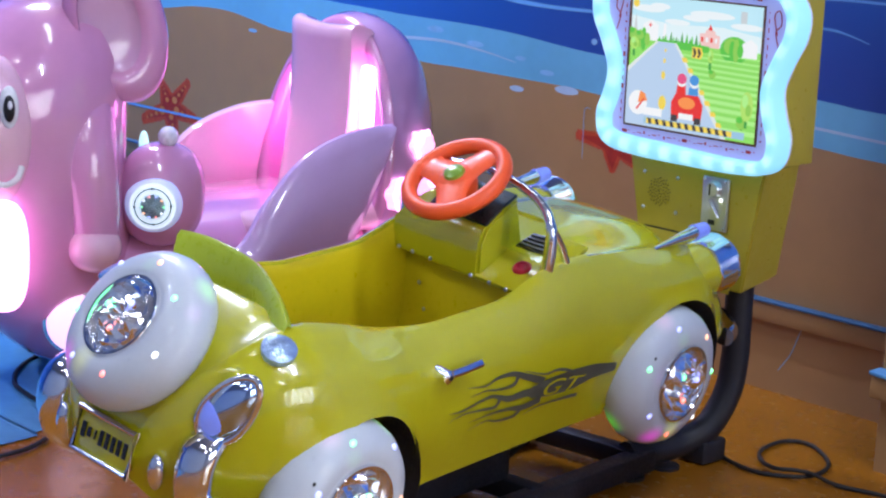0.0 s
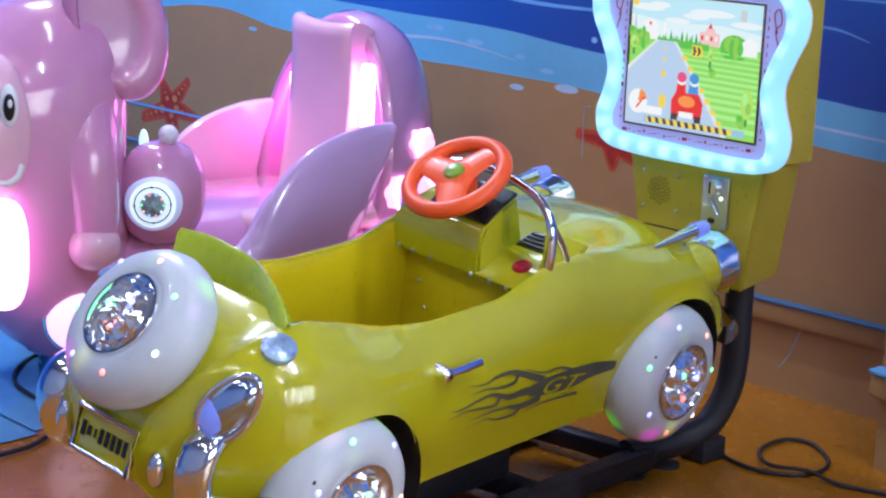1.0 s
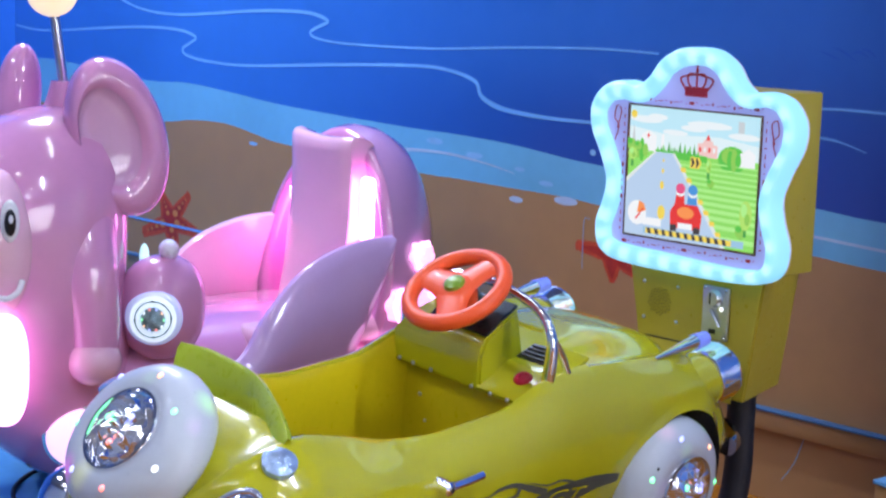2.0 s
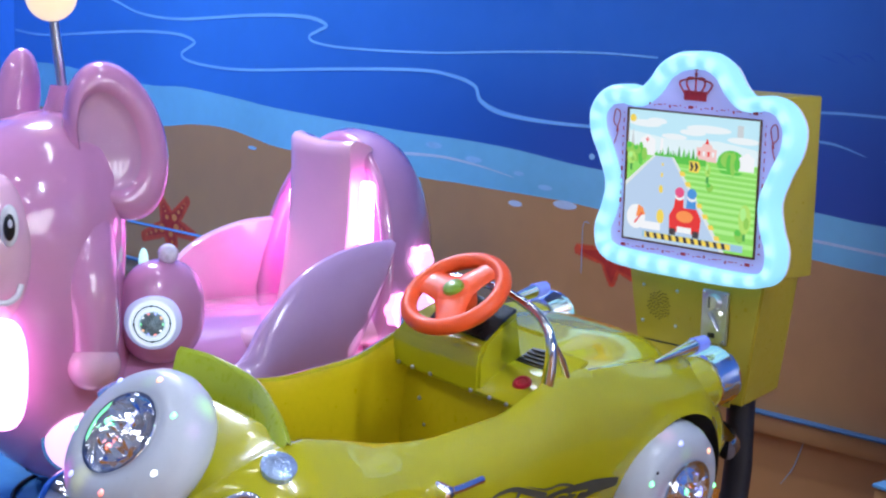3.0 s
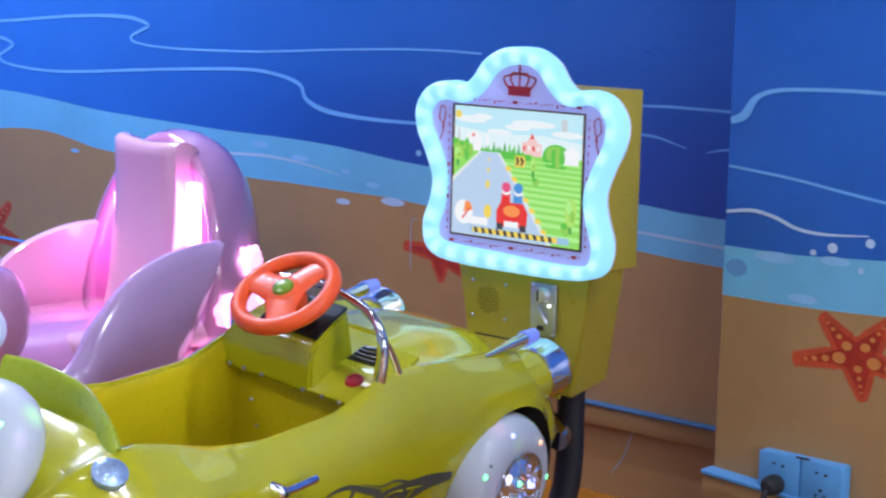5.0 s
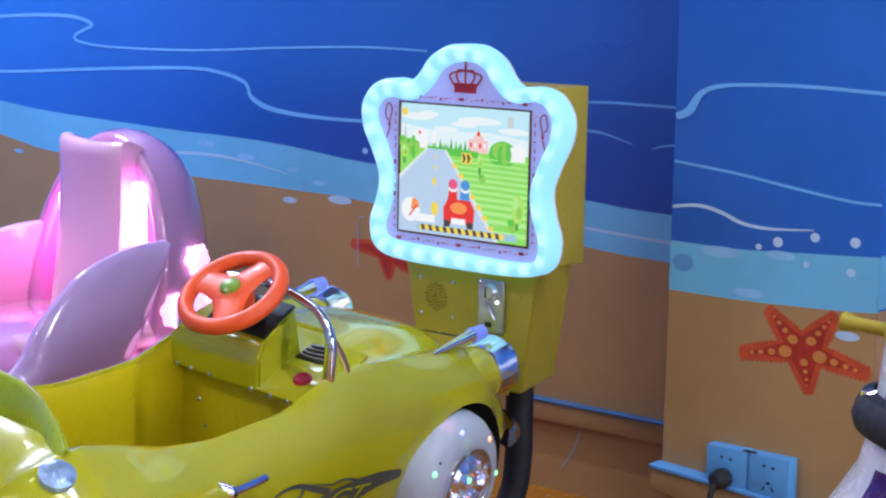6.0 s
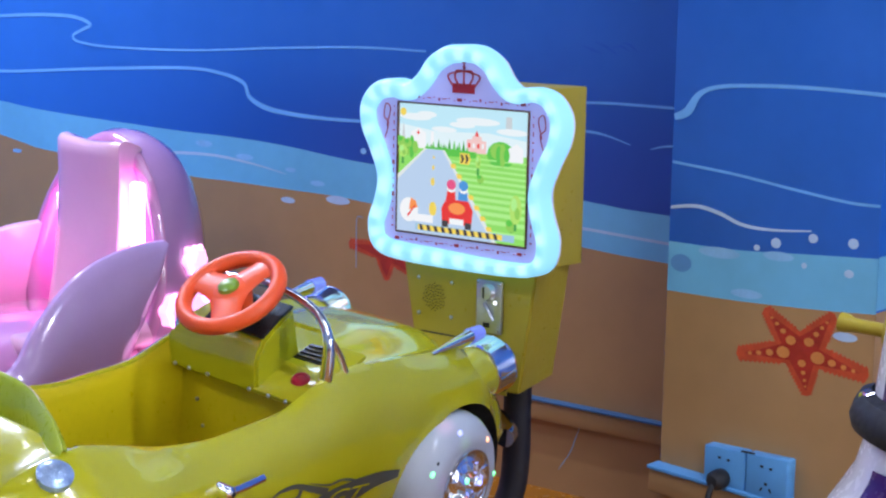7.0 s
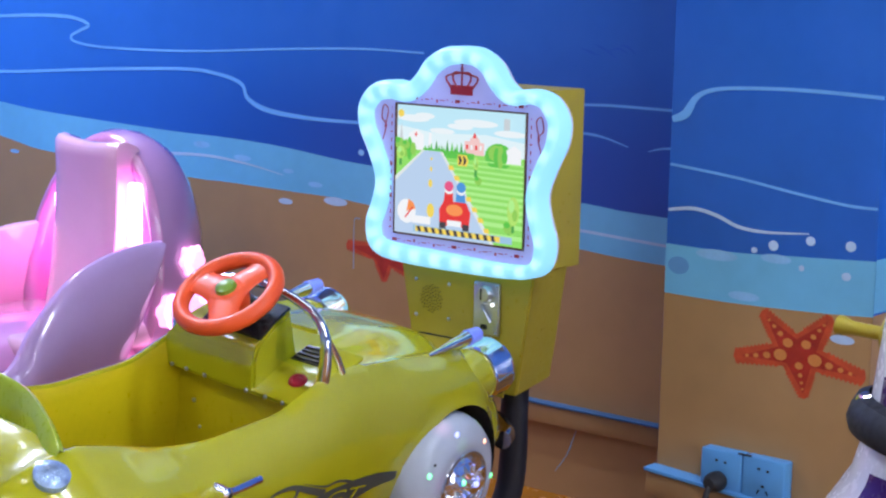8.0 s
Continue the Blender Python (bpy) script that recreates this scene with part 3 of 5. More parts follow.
def flank_line(l):
    """The side's outline at l, from its lower edge (the sill or the wheel opening) to the ridge."""
    wb, zb, wm, wr, zr, zc = body_at(l)
    full = smooth_path([(wb, l, zb), (wm, l, zb + 0.42 * (zr - zb)), (wm - 0.20 * (wm - wr), l, zb + 0.80 * (zr - zb)), (wr, l, zr)], 12)
    low = zb
    for c, zc0, r in ARCHES:
        if abs(l - c) < r:
            low = max(low, zc0 + math.sqrt(r * r - (l - c) ** 2))
    zs = low + (zr - low) * np.linspace(0, 1, 18)
    ws = np.interp(zs, [p.z for p in full], [p.x for p in full])
    lip = 0.004 if low > zb else 0.0
    return [Vector((float(w) + lip * max(0, 1 - n / 3), l, float(z))) for n, (w, z) in enumerate(zip(ws, zs))]


stations = sorted(set([round(float(v), 4) for v in np.linspace(-0.752, 0.68, 75)] + [round(c + 0.9995 * r * math.cos(a), 4) for c, _, r in ARCHES for a in np.linspace(0.0, math.pi, 22)]
                      + [COCK0, COCK0 + 0.02, COCK1, COCK1 - 0.012]))
T_BODY = np.array(BODY)
# round the table off so that the skin has no kinks
dense = np.linspace(-0.752, 0.68, 149)
cols = [dense]
for k in range(1, 7):
    v = np.interp(dense, T_BODY[:, 0], T_BODY[:, k])
    for _ in range(6):
        v[1:-1] = (v[:-2] + 2 * v[1:-1] + v[2:]) / 4
    cols.append(v)
BODY = np.stack(cols, 1)


def section(l):
    right = flank_line(l)
    wb, zb, wm, wr, zr, zc = body_at(l)
    inner = []
    if COCK0 < l < COCK1:
        inner = [(wr - 0.007, l, zr + 0.002), (wr - 0.013, l, zr - 0.004), (wr - 0.018, l, zr - 0.03), (wr - 0.030, l, 0.5 * (zr + TUB)), (wr - 0.040, l, TUB + 0.03), (wr - 0.06, l, TUB), (wr * 0.3, l, TUB - 0.004), (0.0, l, TUB - 0.004)]
    else:
        dip = 0.018 if l > 0.15 else 0.006
        for f in (0.06, 0.14, 0.25, 0.38, 0.52, 0.67, 0.84, 1.0):
            crown = zr + (zc - zr) * math.sin(f * math.pi / 2) - dip * math.sin(min(1, f * 2.2) * math.pi) * (1 if f < 0.46 else 0)
            inner.append((wr * (1 - f), l, crown))
    half = [tuple(p) for p in right] + inner
    left = [(-p[0], p[1], p[2]) for p in reversed(half[:-1])]
    return half + left


rows = [section(l) for l in stations]
bm = grid(rows)
for fc in bm.faces:
    mid = fc.calc_center_median()
    if COCK0 < mid.y < COCK1 and abs(mid.x) < body_at(mid.y)[3] - 0.014:
        fc.material_index = 1
part("body", bm, [M["yellow"], M["yellow_in"]], car, smooth=50)
# tail and nose are closed by rounded ends
part("tail_panel", moved(ball((0.068, 0.010, 0.030), (0, 0, 0), seg=16, power=0.8), pose(0, -0.748, 0.314)), M["yellow"], car)
part("nose_panel", moved(ball((0.13, 0.03, 0.05), (0, 0, 0), seg=16, power=0.8), pose(0, 0.675, 0.325)), M["yellow"], car)
# dark wheel housings and underside
part("underside", merge(box(0.26, 1.22, 0.10, (0, -0.02, 0.245), 0.02), box(0.40, 0.10, 0.05, (0, -0.1, 0.215), 0.01)), M["black"], car)
for l, hz, hr in ARCHES:
    hr += 0.004
    for sx in (1, -1):
        rows = []
        for x in (0.13, 0.262):
            rows.append([(sx * x, l + hr * math.cos(a), hz + hr * math.sin(a)) for a in np.linspace(-0.35, math.pi + 0.35, 20)])
        wbm = grid(rows)
        wbm.faces.new([wbm.verts.new((sx * 0.131, l + (hr - 0.001) * math.cos(a), hz + (hr - 0.001) * math.sin(a))) for a in np.linspace(-0.35, math.pi + 0.35, 20)])
        part("wheel_housing", wbm, M["black"], car)


def wheel(name, m, parent, lit, seed, hub=1.0):
    """Milky wheel with a faceted mirror hub; its axis is +x and its face at x = 0."""
    rnd = random.Random(seed)
    e = new(name)
    e.empty_display_size = 0.03
    e.parent = parent
    e.matrix_basis = m
    prof = [(hub * 0.066, -0.012), (hub * 0.074, -0.003), (0.088, 0.0), (0.106, -0.004), (0.124, -0.016), (0.136, -0.034), (0.141, -0.055), (0.139, -0.076), (0.130, -0.094), (0.110, -0.104), (0.05, -0.106), (0.001, -0.106)]
    part("tyre", lathe(prof, 48, "x"), M["tyre_lit"] if lit else M["tyre"], e)
    # hub: a dish of small mirror facets
    hb = bmesh.new()
    rings = []
    for r in (0.0, 0.014, 0.022, 0.034, 0.046, 0.056, 0.064, 0.071):
        n = 1 if r == 0 else 20
        ring = []
        for k in range(n):
            a = 2 * math.pi * (k + 0.5 * (len(rings) % 2)) / n
            h = 0.006 - 0.20 * abs(r - 0.022) + (0.004 if len(rings) % 2 else -0.006) + rnd.uniform(-0.004, 0.004) + 0.007 * math.cos(a * 5) * (0.02 < r < 0.06)
            if r > 0.068:
                h = 0.0
            ring.append(hb.verts.new((h, hub * r * math.cos(a), hub * r * math.sin(a))))
        rings.append(ring)
    for a, b in zip(rings, rings[1:]):
        n = len(b)
        for k in range(n):
            if len(a) == 1:
                hb.faces.new((a[0], b[k], b[(k + 1) % n]))
            else:
                hb.faces.new((a[k], b[k], b[(k + 1) % n]))
                hb.faces.new((a[k], b[(k + 1) % n], a[(k + 1) % n]))
    part("hub_cap", hb, M["facet"], e, "faceted mirror hub cap", smooth=0)
    part("hub_rim", lathe([(hub * 0.068, -0.004), (hub * 0.071, 0.003), (hub * 0.075, 0.003), (hub * 0.077, -0.004)], 40, "x"), M["chrome"], e)
    part("valve", ball((0.002, 0.0035, 0.0035), (-0.011, 0.117 * math.cos(2.5), 0.117 * math.sin(2.5)), seg=6), M["blackp"], e)
    if lit:
        names = ["green", "bluev", "red", "whitev", "green", "amber", "bluev"]
        for k, nm in enumerate(names):
            a = 2 * math.pi * k / len(names) + 0.4 + seed
            r = 0.104 if k % 3 else 0.118
            x = -0.0045 if k % 3 else -0.012
            part("led", ball((0.0035, 0.006, 0.006), (x, r * math.cos(a), r * math.sin(a)), seg=8), M["led_" + nm], e)
        for k, nm in enumerate(["green", "red", "bluev"]):
            a = 2.1 * k + seed
            part("led", ball((0.004, 0.006, 0.006), (0.012, 0.030 * math.cos(a), 0.030 * math.sin(a)), seg=8), M["led_" + nm], e)
    return e


for i, (l, wz) in enumerate(WHEELS):
    wheel("wheel", pose(0.311, l, wz) @ Matrix.Scale(0.985, 4), car, True, i + 1.3, 1.03)
    wheel("wheel", pose(-0.311, l, wz, 0, 0, 180) @ Matrix.Scale(0.985, 4), car, False, i + 4, 1.03)
wheel("spare_wheel", Matrix.Translation((-0.004, -0.733, 0.525)) @ pose(0, 0, 0, 0, 0, -8) @ pose(0, 0, 0, -40, 0, 0) @ pose(0, 0, 0, 0, 0, -90) @ Matrix.Diagonal((0.84, 0.945, 0.945, 1)), car, True, 3.0, 0.98)
part("spare_mount", tube([(0, -0.655, 0.459), (0, -0.62, 0.424)], 0.05, 20, per=1), M["yellow"], car)

# seat back
bk = smooth_path([(0.178, -0.560, 0), (0.10, -0.520, 0), (0.0, -0.470, 0), (-0.10, -0.462, 0), (-0.165, -0.482, 0)], 6)
rows = []
for i, p in enumerate(bk):
    f = i / (len(bk) - 1)
    top = float(np.interp(f, [0, 0.08, 0.2, 0.4, 0.8, 1.0], [0.533, 0.545, 0.558, 0.563, 0.570, 0.570]))
    rows.append([(p.x, p.y - 0.03, 0.44), (p.x, p.y - 0.020, 0.50), (p.x, p.y - 0.008, top - 0.008), (p.x, p.y, top), (p.x, p.y + 0.010, top - 0.006), (p.x, p.y + 0.03, 0.48), (p.x, p.y + 0.06, 0.30)])
part("backrest", grid(rows), M["lime"], car, "lime-green curved seat back")
part("seat", box(0.27, 0.20, 0.06, (0, -0.40, 0.265), 0.02), M["yellow_in"], car)

# console and dash
cb = bmesh.new()
pts = {}
for k, (x0, x1, y, z) in {"a": (-0.172, 0.046, 0.052, 0.445), "b": (-0.172, 0.046, 0.046, 0.512), "c": (-0.140, 0.044, 0.062, 0.545), "d": (-0.110, 0.044, 0.135, 0.592), "e": (-0.172, 0.046, 0.160, 0.48)}.items():
    pts[k] = (cb.verts.new((x0, y, z)), cb.verts.new((x1, y, z)))
seq = "abcde"
for p, q in zip(seq, seq[1:] + seq[:1]):
    cb.faces.new((pts[p][0], pts[p][1], pts[q][1], pts[q][0]))
cb.faces.new([pts[k][0] for k in seq])
cb.faces.new([pts[k][1] for k in reversed(seq)])
bmesh.ops.bevel(cb, geom=cb.edges[:], offset=0.006, segments=2, affect="EDGES")
console = part("console", cb, M["yellow"], car)
part("top_plate", moved(box(0.140, 0.086, 0.008, (0, 0, 0), 0.003), pose(-0.028, 0.098, 0.5715, 32.5)), M["blackp"], console, "black switch plate")
part("column", tube([(-0.01, 0.10, 0.59), (0, 0.03, 0.63)], 0.016, 10, per=1), M["blackp"], console)
DASH = Matrix.Translation((0.0, 0.050, 0.455)) @ pose(0, 0, 0, 25, 0, 0)      # its slope; y runs up it
lower = part("dash_panel", moved(box(0.345, 0.168, 0.010, (0, 0.084, -0.005), 0.003), DASH), M["yellow"], car)
grille = part("grille", moved(box(0.070, 0.040, 0.003, (0.082, 0.118, 0.0012), 0.001, 1), DASH), M["blackp"], lower, "black vent grille")
for k in range(4):
    part("grille_slat", moved(box(0.062, 0.0045, 0.005, (0.082, 0.104 + 0.009 * k, 0.004), 0.001, 1), DASH), M["rubber"], grille)
part("button", moved(lathe([(0.0, 0.004), (0.009, 0.004), (0.0105, 0.006), (0.014, 0.006), (0.017, 0.003), (0.018, 0.0), (0.018, -0.006)], 24), DASH @ Matrix.Translation((0.105, 0.058, 0))), M["redbtn"], lower, "red push button")
part("kick_panel", moved(box(0.36, 0.012, 0.215, (0, 0, 0), 0.003), pose(-0.01, 0.078, 0.334, -6)), M["yellow_in"], car)
for k, (x, y, z) in enumerate([(-0.150, 0.050, 0.452), (-0.115, 0.050, 0.452), (-0.070, 0.050, 0.452), (0.030, 0.050, 0.452), (0.075, 0.050, 0.452), (0.115, 0.050, 0.452), (-0.105, 0.068, 0.39), (-0.090, 0.074, 0.34)]):
    part("rivet", ball((0.0042, 0.003, 0.0042), (x, y, z), seg=6), M["steel"], car)
part("front_bulkhead", box(0.34, 0.012, 0.20, (0, 0.092, 0.345), 0.002), M["yellow_in"], car)

# steering wheel
st = new("steering_wheel")
st.empty_display_size = 0.05
st.parent = car
st.matrix_basis = Matrix.Translation((0.004, 0.008, 0.636)) @ pose(0, 0, 0, 0, -6, 0) @ pose(0, 0, 0, 32, 0, 0) @ Matrix.Scale(1.015, 4)
ring = [(0.0885 * math.cos(a), 0.0885 * math.sin(a), 0) for a in np.linspace(0, 2 * math.pi, 40, endpoint=False)]
part("rim", tube(ring, 0.0148, 14, closed=True, per=1), M["orange"], st)
for a in (298, 66, 170):
    c, s = math.cos(radians(a)), math.sin(radians(a))
    rows = []
    for r, w, h in ((0.015, 0.036, 0.003), (0.04, 0.030, 0.003), (0.064, 0.027, 0.002), (0.086, 0.040, 0.0)):
        ring = []
        for k in range(10):
            b = 2 * math.pi * k / 10
            u, v = w * math.cos(b), 0.008 * math.sin(b) + h
            ring.append((r * c - u * s, r * s + u * c, v))
        rows.append(ring)
    part("spoke", grid(rows, closed_v=True, cap=True), M["orange"], st)
part("hub", lathe([(0.0, 0.012), (0.026, 0.012), (0.034, 0.006), (0.036, -0.01), (0.03, -0.03), (0.022, -0.05), (0.0, -0.05)], 28), M["orange"], st)
part("badge", lathe([(0.0, 0.022), (0.012, 0.021), (0.018, 0.018), (0.020, 0.011)], 24), M["green_hub"], st, "green round centre badge")

# windscreen
arch = [(s * x, y, z) for s, x, y, z in [(1, 0.171, 0.086, 0.484), (1, 0.174, 0.086, 0.535), (1, 0.166, 0.088, 0.582), (1, 0.128, 0.096, 0.616), (1, 0.045, 0.104, 0.634), (-1, 0.045, 0.104, 0.634), (-1, 0.128, 0.096, 0.616), (-1, 0.166, 0.088, 0.582), (-1, 0.174, 0.086, 0.535), (-1, 0.171, 0.086, 0.484)]]
ws = part("windscreen_frame", tube(arch, 0.0085, 12, radii=[0.013, 0.0115, 0.0095, 0.0085, 0.008, 0.0085, 0.0095, 0.0115, 0.013]), M["chrome"], car, "chrome windscreen hoop")
gl = smooth_path(arch, 4)
n = len(gl)
gb = grid([[p, Vector((p.x, p.y + 0.006 * (1 - abs(p.x) / 0.17), 0.505))] for p in gl])
pane = part("pane", gb, M["pane"], ws)
pane.visible_shadow = False
part("brace", tube([(0.169, 0.092, 0.575), (0.174, 0.118, 0.540), (0.176, 0.136, 0.508)], 0.0075, 10), M["chrome"], ws)

# chrome trim
for sx in (1, -1):
    # torpedo indicator and headlamp on the front wing
    ind = part("indicator", tube([(sx * 0.197, 0.385, 0.496), (sx * 0.199, 0.45, 0.503), (sx * 0.200, 0.515, 0.509)], 0.01, 12, radii=[0.003, 0.007, 0.012, 0.015]), M["chrome"], car)
    part("lens", tube([(sx * 0.200, 0.510, 0.508), (sx * 0.200, 0.546, 0.510)], 0.017, 12, per=1, radii=[0.017, 0.015]), M["bluelens"], ind, "blue indicator lens")
    hm = pose(sx * 0.204, 0.580, 0.432, 8)
    hl = part("headlamp", moved(lathe([(0.0, -0.17), (0.026, -0.16), (0.042, -0.12), (0.050, -0.07), (0.053, -0.034), (0.050, -0.030)], 32, "y"), hm), M["yellow"], car, "yellow headlamp bucket with a chrome band")
    part("band", moved(lathe([(0.048, -0.040), (0.0560, -0.038), (0.0585, -0.032), (0.0590, 0.012), (0.0610, 0.015), (0.0610, 0.022), (0.056, 0.027), (0.044, 0.022)], 36, "y"), hm), M["chrome"], hl, "chrome band")
    part("lens", moved(ball((0.048, 0.014, 0.048), (0, 0.020, 0), seg=14), hm), M["reflector"], hl)
    # tail lamp
    zx = Vector((sx * 0.075, 0.05, 0.13)).normalized()
    nx = (Vector((sx * 0.55, -0.75, 0.35)) - zx * Vector((sx * 0.55, -0.75, 0.35)).dot(zx)).normalized()
    tm = Matrix((nx, zx.cross(nx), zx)).transposed().to_4x4()
    at = Vector((0.192, -0.676, 0.430) if sx > 0 else (-0.172, -0.630, 0.420))
    tl = part("tail_lamp", moved(ball((0.028, 0.034, 0.062), seg=18), Matrix.Translation(at) @ tm), M["bluechrome"], car, "blue-tinted chrome teardrop tail lamp")
    hoop = [(0.006, 0.035 * math.cos(a) * (1 - 0.16 * math.sin(a)), 0.064 * math.sin(a)) for a in np.linspace(0, 2 * math.pi, 40, endpoint=False)]
    part("rim", moved(tube(hoop, 0.006, 10, closed=True, per=1), Matrix.Translation(at) @ tm), M["chrome"], tl, "chrome rim")
    part("lens", moved(ball((0.022, 0.028, 0.036), seg=14), Matrix.Translation(at - zx * 0.019 + nx * 0.0062 - zx.cross(nx) * (0.004 * sx)) @ tm), M["bluelens"], tl, "blue lens")
    # round reflector
    part("reflector", moved(lathe([(0.0, 0.006), (0.016, 0.005), (0.024, 0.003), (0.028, 0.0), (0.028, -0.01)], 28), Matrix.Translation((sx * 0.197, -0.592, 0.510)) @ pose(0, 0, 0, 14, sx * 24, 0)), M["reflector"], car, "pale blue glass reflector")
    # rear bumper horn and side blade
    part("bumper_guard", tube([(sx * 0.160, -0.662, 0.225), (sx * 0.166, -0.706, 0.262), (sx * 0.168, -0.720, 0.315), (sx * 0.168, -0.706, 0.362), (sx * 0.166, -0.660, 0.384)], 0.021, 14, radii=[0.016, 0.024, 0.025, 0.024, 0.020]), M["chrome"], car, m=Matrix.Translation((sx * 0.166, 0, 0)) @ Matrix.Diagonal((1.45, 1, 1, 1)) @ Matrix.Translation((-sx * 0.166, 0, 0)))
    part("bumper_blade", tube([(sx * 0.160, -0.722, 0.285), (sx * 0.200, -0.706, 0.282), (sx * 0.240, -0.668, 0.280), (sx * 0.268, -0.60, 0.280)], 0.016, 12), M["chrome"], car)
    part("overrider", moved(ball((0.014, 0.014, 0.03), seg=10), pose(sx * 0.112, -0.742, 0.312)), M["chrome"], car)
    part("front_bumper", tube([(sx * 0.05, 0.70, 0.292), (sx * 0.17, 0.69, 0.292), (sx * 0.238, 0.640, 0.292), (sx * 0.255, 0.600, 0.29)], 0.020, 12), M["chrome"], car)
    # door handle
    dh = part("door_handle", merge(tube([(sx * 0.252, -0.256, 0.405), (sx * 0.254, -0.215, 0.4065), (sx * 0.252, -0.170, 0.408)], 0.0072, 10, per=2), moved(lathe([(0.0, 0.020), (0.007, 0.020), (0.012, 0.016), (0.013, 0.0), (0.013, -0.012)], 18, "x"), pose(sx * 0.242, -0.256, 0.405, 0, 0, 0 if sx > 0 else 180))), M["chrome"], car)
    part("lock", moved(lathe([(0.0, 0.0215), (0.0045, 0.0215), (0.0045, 0.015)], 10, "x"), pose(sx * 0.242, -0.256, 0.405, 0, 0, 0 if sx > 0 else 180)), M["blackp"], dh)

# number plate: frame, plate and plain bars in place of its characters
np_m = Matrix.Translation((0.014, -0.762, 0.330)) @ pose(0, 0, 0, -14, 0, 0)
fr = [(-0.066, -0.034), (0.066, -0.034), (0.066, 0.034), (-0.066, 0.034)]
plate_ob = part("number_plate", box(0.128, 0.006, 0.064, (0, 0, 0), 0.002), M["yellow"], car, "yellow plate in a chrome frame", m=np_m)
part("plate_frame", tube([(x, -0.004, z) for x, z in fr], 0.006, 10, closed=True, per=1), M["chrome"], plate_ob)
for k, (w, h) in enumerate(((0.009, 0.024), (0.008, 0.015), (0.003, 0.014), (0.008, 0.024), (0.008, 0.024), (0.008, 0.024), (0.008, 0.024), (0.008, 0.024))):
    part("bar", box(w, 0.002, h, (-0.049 + 0.0142 * k, -0.0045, 0.002), 0), M["blackp"], plate_ob, smooth=0)


def flank_x(l, z):
    p = flank_line(l)
    return float(np.interp(z, [q.z for q in p], [q.x for q in p]))


def on_flank(name, pts2, material, parent, lift=0.0022):
    """A thin shape lying on the door's skin; pts2 are rows of (l, z)."""
    return part(name, grid([[(flank_x(a, b) + lift, a, b) for a, b in r] for r in pts2]), material, parent, smooth=0)


def tongue(pts, widths):
    path = smooth_path([(p[0], p[1], 0) for p in pts], 8)
    rows = []
    for i, p in enumerate(path):
        d = (path[min(i + 1, len(path) - 1)] - path[max(i - 1, 0)]).normalized()
        w = 0.40 * float(np.interp(i / (len(path) - 1), np.linspace(0, 1, len(widths)), widths))
        rows.append([(p.x - d.y * w, p.y + d.x * w), (p.x, p.y), (p.x + d.y * w, p.y - d.x * w)])
    return rows


FL = (([(0.238, 0.308), (0.182, 0.309), (0.122, 0.304), (0.054, 0.305), (0.003, 0.307)], [0.020, 0.036, 0.054, 0.046, 0.026]),
      ([(0.036, 0.322), (-0.012, 0.341), (-0.057, 0.357), (-0.10, 0.359), (-0.132, 0.353), (-0.181, 0.361)], [0.018, 0.0155, 0.0105, 0.0065, 0.0035, 0.0004]),
      ([(-0.042, 0.349), (-0.053, 0.336), (-0.095, 0.337), (-0.131, 0.344), (-0.174, 0.342)], [0.013, 0.008, 0.0055, 0.0035, 0.0004]),
      ([(0.025, 0.305), (-0.02, 0.311), (-0.062, 0.312), (-0.107, 0.328), (-0.141, 0.328), (-0.193, 0.322), (-0.226, 0.326)], [0.0235, 0.0175, 0.014, 0.008, 0.006, 0.0035, 0.0004]))
FL += (([(-0.088, 0.318), (-0.099, 0.306), (-0.138, 0.31), (-0.185, 0.315), (-0.227, 0.31)], [0.012, 0.0075, 0.0055, 0.003, 0.0004]),
       ([(0.036, 0.287), (-0.014, 0.283), (-0.058, 0.291), (-0.108, 0.295), (-0.168, 0.294)], [0.020, 0.0155, 0.008, 0.0047, 0.0004]),
       ([(-0.021, 0.282), (-0.036, 0.271), (-0.083, 0.274), (-0.119, 0.284), (-0.165, 0.279)], [0.012, 0.0075, 0.0047, 0.003, 0.0004]),
       ([(0.146, 0.268), (0.077, 0.272), (0.032, 0.272), (-0.01, 0.266)], [0.0094, 0.0055, 0.0035, 0.0004]),
       ([(0.128, 0.31), (0.105, 0.327), (0.069, 0.337), (0.032, 0.337), (-0.029, 0.357)], [0.012, 0.008, 0.0055, 0.0047, 0.0004]))
flame = None
for k, (p, w) in enumerate(FL):
    ob = on_flank("flame_decal" if flame is None else "flame_tongue", tongue(p, w), M["decal"], car if flame is None else flame, 0.0022 + 0.0003 * k)
    if flame is None:
        flame = tagged(ob, "dark grey flame sticker on the door")
cu = bpy.data.curves.new("letters", "FONT")
cu.body, cu.size, cu.shear, cu.align_x = "GT", 0.046, 0.45, "LEFT"
tmp = new("letters_source", cu)
me = bpy.data.meshes.new_from_object(tmp.evaluated_get(bpy.context.evaluated_depsgraph_get()))
bpy.data.objects.remove(tmp)
lb = bmesh.new()
lb.from_mesh(me)
bmesh.ops.subdivide_edges(lb, edges=lb.edges[:], cuts=1)
for v in lb.verts:
    a, b = 0.024 + v.co.x * 1.75, 0.294 + v.co.y * 0.95 - 0.20 * v.co.x
    v.co = (flank_x(a, b) + 0.0052, a, b)
part("lettering", lb, M["yellow"], flame, "yellow letters on the sticker", smooth=0)

# ---- the steel base that rocks the car ----
base = thing("ride_base", pose(-2.345, 2.130, 0) @ pose(0, 0, 0, 0, 0, CAR_TURN), "black steel rocking base under the yellow car", "base frame")
